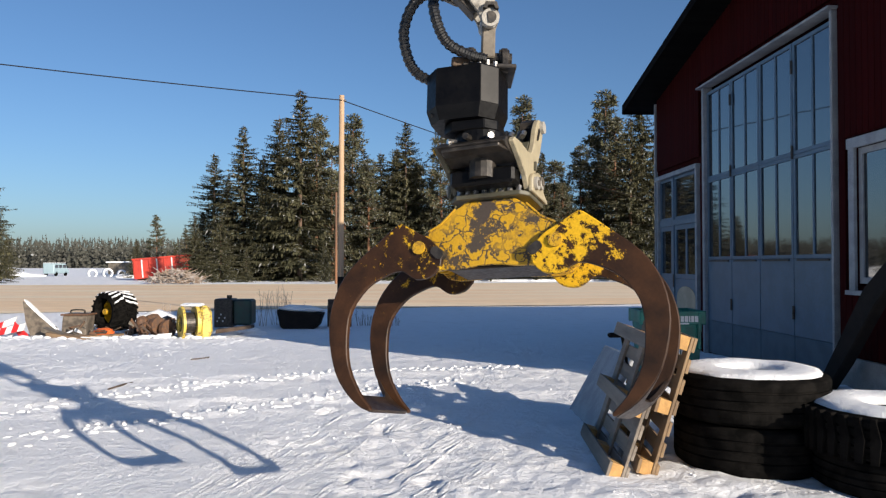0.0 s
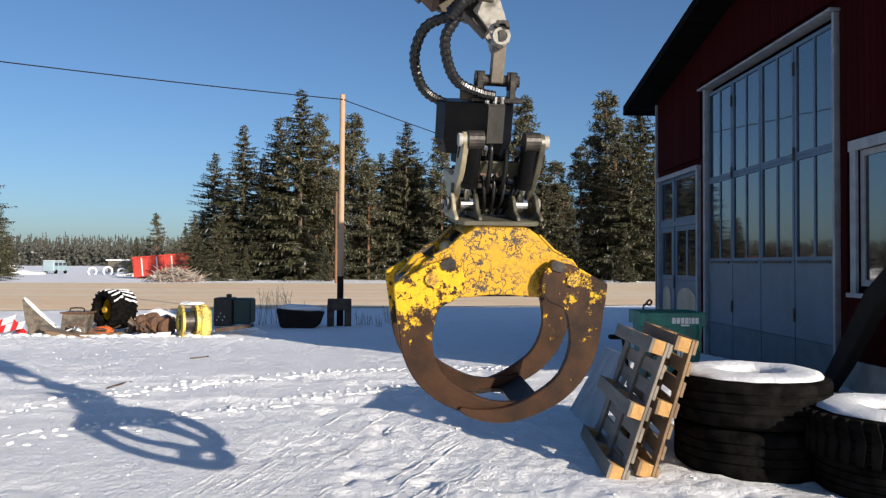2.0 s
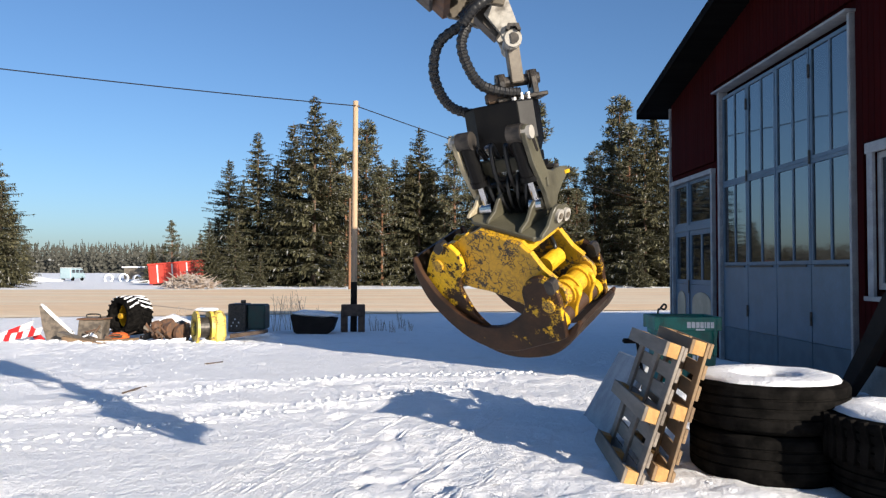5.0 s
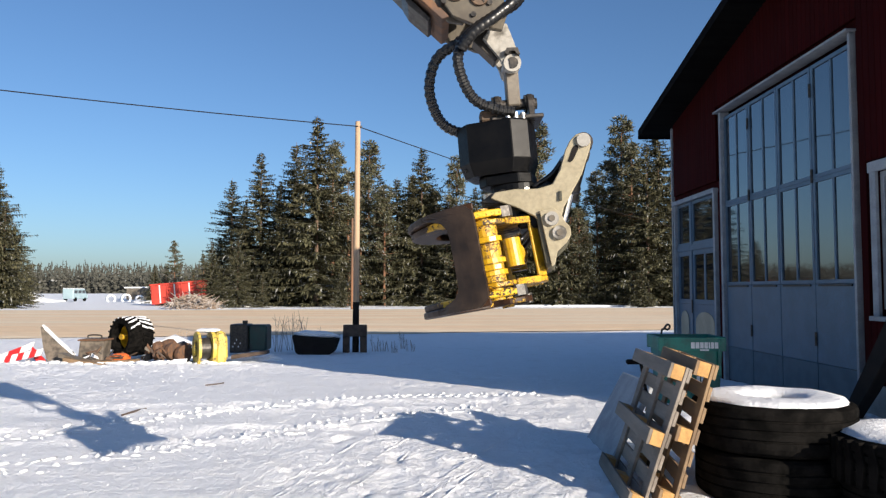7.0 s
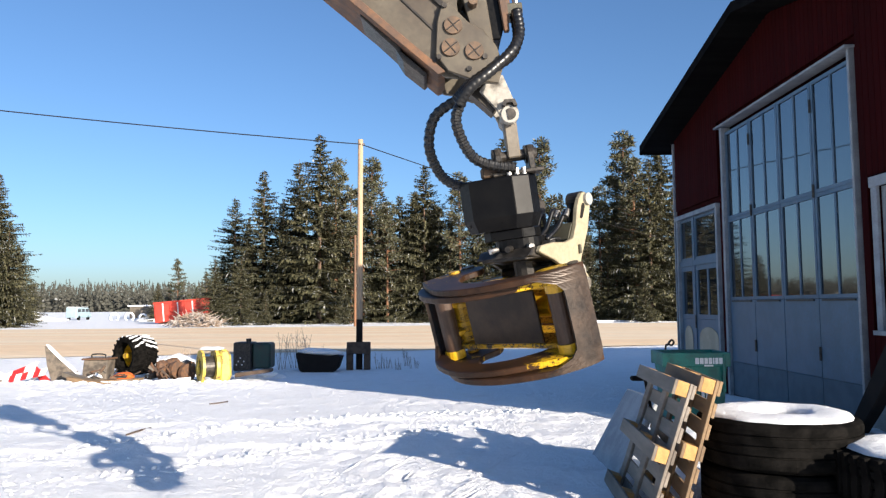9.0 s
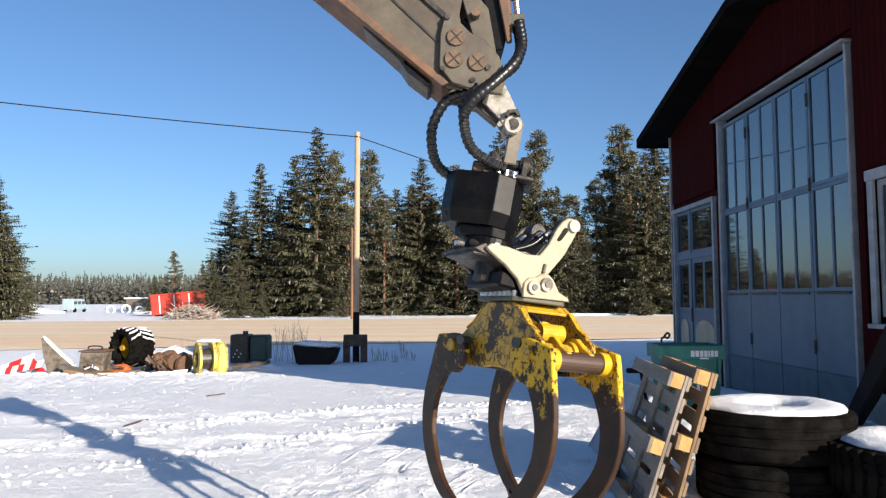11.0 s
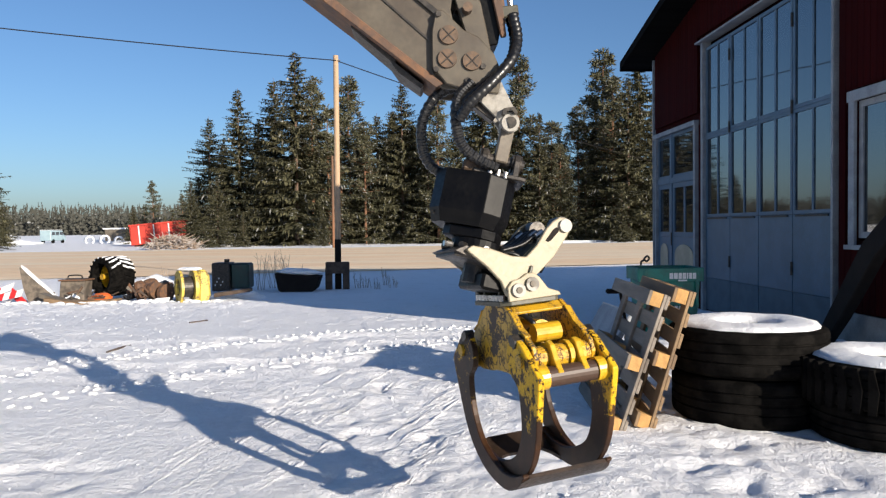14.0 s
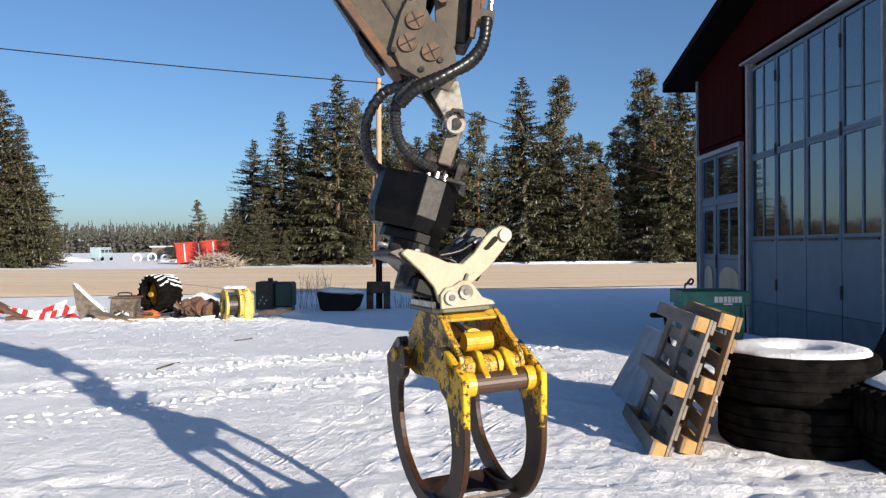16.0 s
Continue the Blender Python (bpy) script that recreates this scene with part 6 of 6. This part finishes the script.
        solid("stick", tube(pts, 0.012, 6), DARK_WOOD, "short dark stick lying on packed snow", "stick", group="sticks on the snow")


build_snow_tracks()


# ---- what moves ----
def motions():
    arm_rows = [
        (0, pose(0.276, 2.983, 2.401, 0, 0.7, 0)),
        (0.5, pose(0.291, 3.000, 2.349, 0, 0.7, 0)),
        (1, pose(0.298, 2.986, 2.339, 0, 0.7, 0)),
        (1.5, pose(0.293, 3.008, 2.342, 0, 0.7, 0)),
        (2, pose(0.312, 3.002, 2.332, 0, 0.7, 0)),
        (2.5, pose(0.312, 3.007, 2.338, 0, -0.3, 0)),
        (3, pose(0.321, 3.051, 2.359, 0, -1.3, 0)),
        (3.5, pose(0.331, 3.059, 2.344, 0, -2.3, 0)),
        (4, pose(0.330, 3.076, 2.347, 0, -2.3, 0)),
        (6.5, pose(0.310, 3.072, 2.354, 0, -2.3, 0)),
        (7, pose(0.315, 3.065, 2.329, 0, -2.6, 0)),
        (7.5, pose(0.305, 3.032, 2.341, 0, -2.8, 0)),
        (8, pose(0.314, 3.021, 2.333, 0, -2.8, 0)),
        (8.5, pose(0.309, 2.997, 2.306, 0, -2.4, 0)),
        (9, pose(0.292, 3.030, 2.196, 0, -4.7, 0)),
        (11.5, pose(0.342, 3.067, 2.086, 0, -5.7, 0)),
        (12, pose(0.384, 3.093, 2.001, 0, -7.7, 0)),
        (12.5, pose(0.403, 3.074, 1.886, 0, -8.8, 0)),
        (13, pose(0.404, 3.060, 1.800, 0, -10.2, 0)),
        (13.5, pose(0.417, 3.074, 1.807, 0, -10.4, 0)),
        (14, pose(0.379, 3.054, 1.777, 0, -7.6, 0)),
        (14.5, pose(0.255, 3.013, 1.585, 0, -1.0, 0)),
        (15, pose(0.115, 2.932, 1.680, 0, 3.8, 0)),
        (15.5, pose(0.002, 2.927, 1.724, 0, 9.0, 0)),
        (16, pose(-0.039, 2.918, 1.869, 0, 8.6, 0)),
    ]
    head_rows = [
        (0, pose(0.239, 2.909, 2.018, -11.1, 1.4, -1.0)),
        (0.5, pose(0.211, 2.913, 1.976, -12.7, 8.3, 0.3)),
        (1, pose(0.207, 2.943, 1.961, -6.2, 9.8, 0.1)),
        (1.5, pose(0.229, 3.064, 1.959, 8.4, 5.7, 0.5)),
        (2, pose(0.270, 3.110, 1.958, 16.1, 2.3, 0.4)),
        (2.5, pose(0.302, 3.094, 1.956, 12.9, -2.6, 1.1)),
        (3, pose(0.361, 3.118, 1.975, 9.9, -9.8, -0.5)),
        (3.5, pose(0.398, 3.137, 1.966, 11.6, -13.9, -0.2)),
        (4, pose(0.409, 3.149, 1.971, 10.7, -15.8, 0.1)),
        (6.5, pose(0.282, 3.072, 1.963, 0.0, 0.3, 1.2)),
        (7, pose(0.321, 3.050, 1.938, -2.2, -4.6, 0.6)),
        (7.5, pose(0.353, 3.027, 1.953, -0.7, -10.9, 0.1)),
        (8, pose(0.300, 3.018, 1.942, -0.4, -1.7, 0.6)),
        (8.5, pose(0.284, 3.003, 1.915, 1.0, -0.1, 0.7)),
        (9, pose(0.321, 3.060, 1.807, 4.4, -7.9, -0.2)),
        (11.5, pose(0.226, 3.013, 1.716, -8.2, 13.5, -0.8)),
        (12, pose(0.274, 3.039, 1.629, -8.1, 12.6, -0.7)),
        (12.5, pose(0.303, 3.023, 1.511, -7.8, 11.1, -0.7)),
        (13, pose(0.294, 3.005, 1.428, -7.8, 12.8, 0.5)),
        (13.5, pose(0.295, 3.011, 1.441, -9.4, 14.6, -0.2)),
        (14, pose(0.267, 3.000, 1.406, -8.0, 13.0, -0.3)),
        (14.5, pose(0.165, 2.966, 1.207, -7.3, 9.4, -1.1)),
        (15, pose(-0.029, 2.879, 1.319, -8.0, 17.9, -0.8)),
        (15.5, pose(-0.137, 2.861, 1.364, -10.1, 17.0, -0.8)),
        (16, pose(-0.171, 2.870, 1.503, -7.6, 15.9, -1.7)),
    ]
    # turn of the hitch, tilt of the grapple, swing of its two claws
    joint_rows = [
        (0, 65.4, 1.0, 39.3, 39.6),
        (0.5, 24.6, -3.8, 35.7, 36.8),
        (1, -21.4, -2.3, 24.0, 24.0),
        (1.5, -53.3, -2.6, 1.7, -0.7),
        (2, -81.6, -6.5, -17.5, -20.8),
        (2.5, -109.4, -4.5, -40.3, -38.6),
        (3, -139.2, -6.7, -70.2, -61.5),
        (3.5, -138.6, -18.8, -69.5, -62.4),
        (4, -142.0, -17.7, -70.0, -61.4),
        (6.5, -46.9, 85.4, -66.0, -66.0),
        (7, -9.5, 83.8, -66.0, -66.0),
        (7.5, 40.2, 81.1, -66.8, -66.0),
        (8, 88.0, 87.0, -60.0, -66.0),
        (8.5, 83.0, 86.0, -60.0, -68.0),
        (9, 44.4, 82.2, -65.4, -66.0),
        (11.5, 25.8, -18.6, 27.6, 22.8),
        (12, 29.0, -19.4, 40.3, 40.4),
        (12.5, 28.6, -18.7, 39.7, 32.6),
        (13, 19.6, -17.9, 21.2, 14.6),
        (13.5, 17.4, -17.3, -3.5, -7.1),
        (14, 15.0, -19.1, -28.4, -32.0),
        (14.5, 21.7, -18.2, -65.5, -70.0),
        (15, 23.4, -17.3, -65.8, -65.9),
        (15.5, 16.0, -19.3, -65.3, -70.0),
        (16, 21.8, -19.8, -20.0, -18.0),
    ]
    walk(arm, arm_rows)
    walk(tiltrotator, head_rows)
    turns = [(t, head @ pose(0, 0, 0, 0, 0, turn)) for (t, head), (_, turn, _, _, _) in zip(head_rows, joint_rows)]
    walk(quick_hitch, turns)
    walk(grapple, [(t, m @ pose(PIVOT[0] * SIZE, 0, PIVOT[2] * SIZE, 0, tilt, 0)) for (t, m), (_, _, tilt, _, _) in zip(turns, joint_rows)])
    walk(claw_a, [(t, pose(MID, CLAW[0], CLAW[1], a, 0, 0)) for t, _, _, a, _ in joint_rows])
    walk(claw_b, [(t, pose(MID, -CLAW[0], CLAW[1], b, 0, 180)) for t, _, _, _, b in joint_rows])
    for y, ram, rod_part in tilt_rams:
        swing, slide = [], []
        for t, _, tilt, _, _ in joint_rows:
            c, k = math.cos(radians(tilt)), math.sin(radians(tilt))
            dx = PIVOT[0] + RAM_PIN[0] * c + RAM_PIN[1] * k - EAR[0]
            dz = PIVOT[2] - RAM_PIN[0] * k + RAM_PIN[1] * c - EAR[1]
            swing.append((t, pose(EAR[0], y, EAR[1], 0, math.degrees(math.atan2(-dx, -dz)), 0)))
            slide.append((t, pose(0, 0, -math.hypot(dx, dz))))
        walk(ram, swing)
        walk(rod_part, slide)


motions()
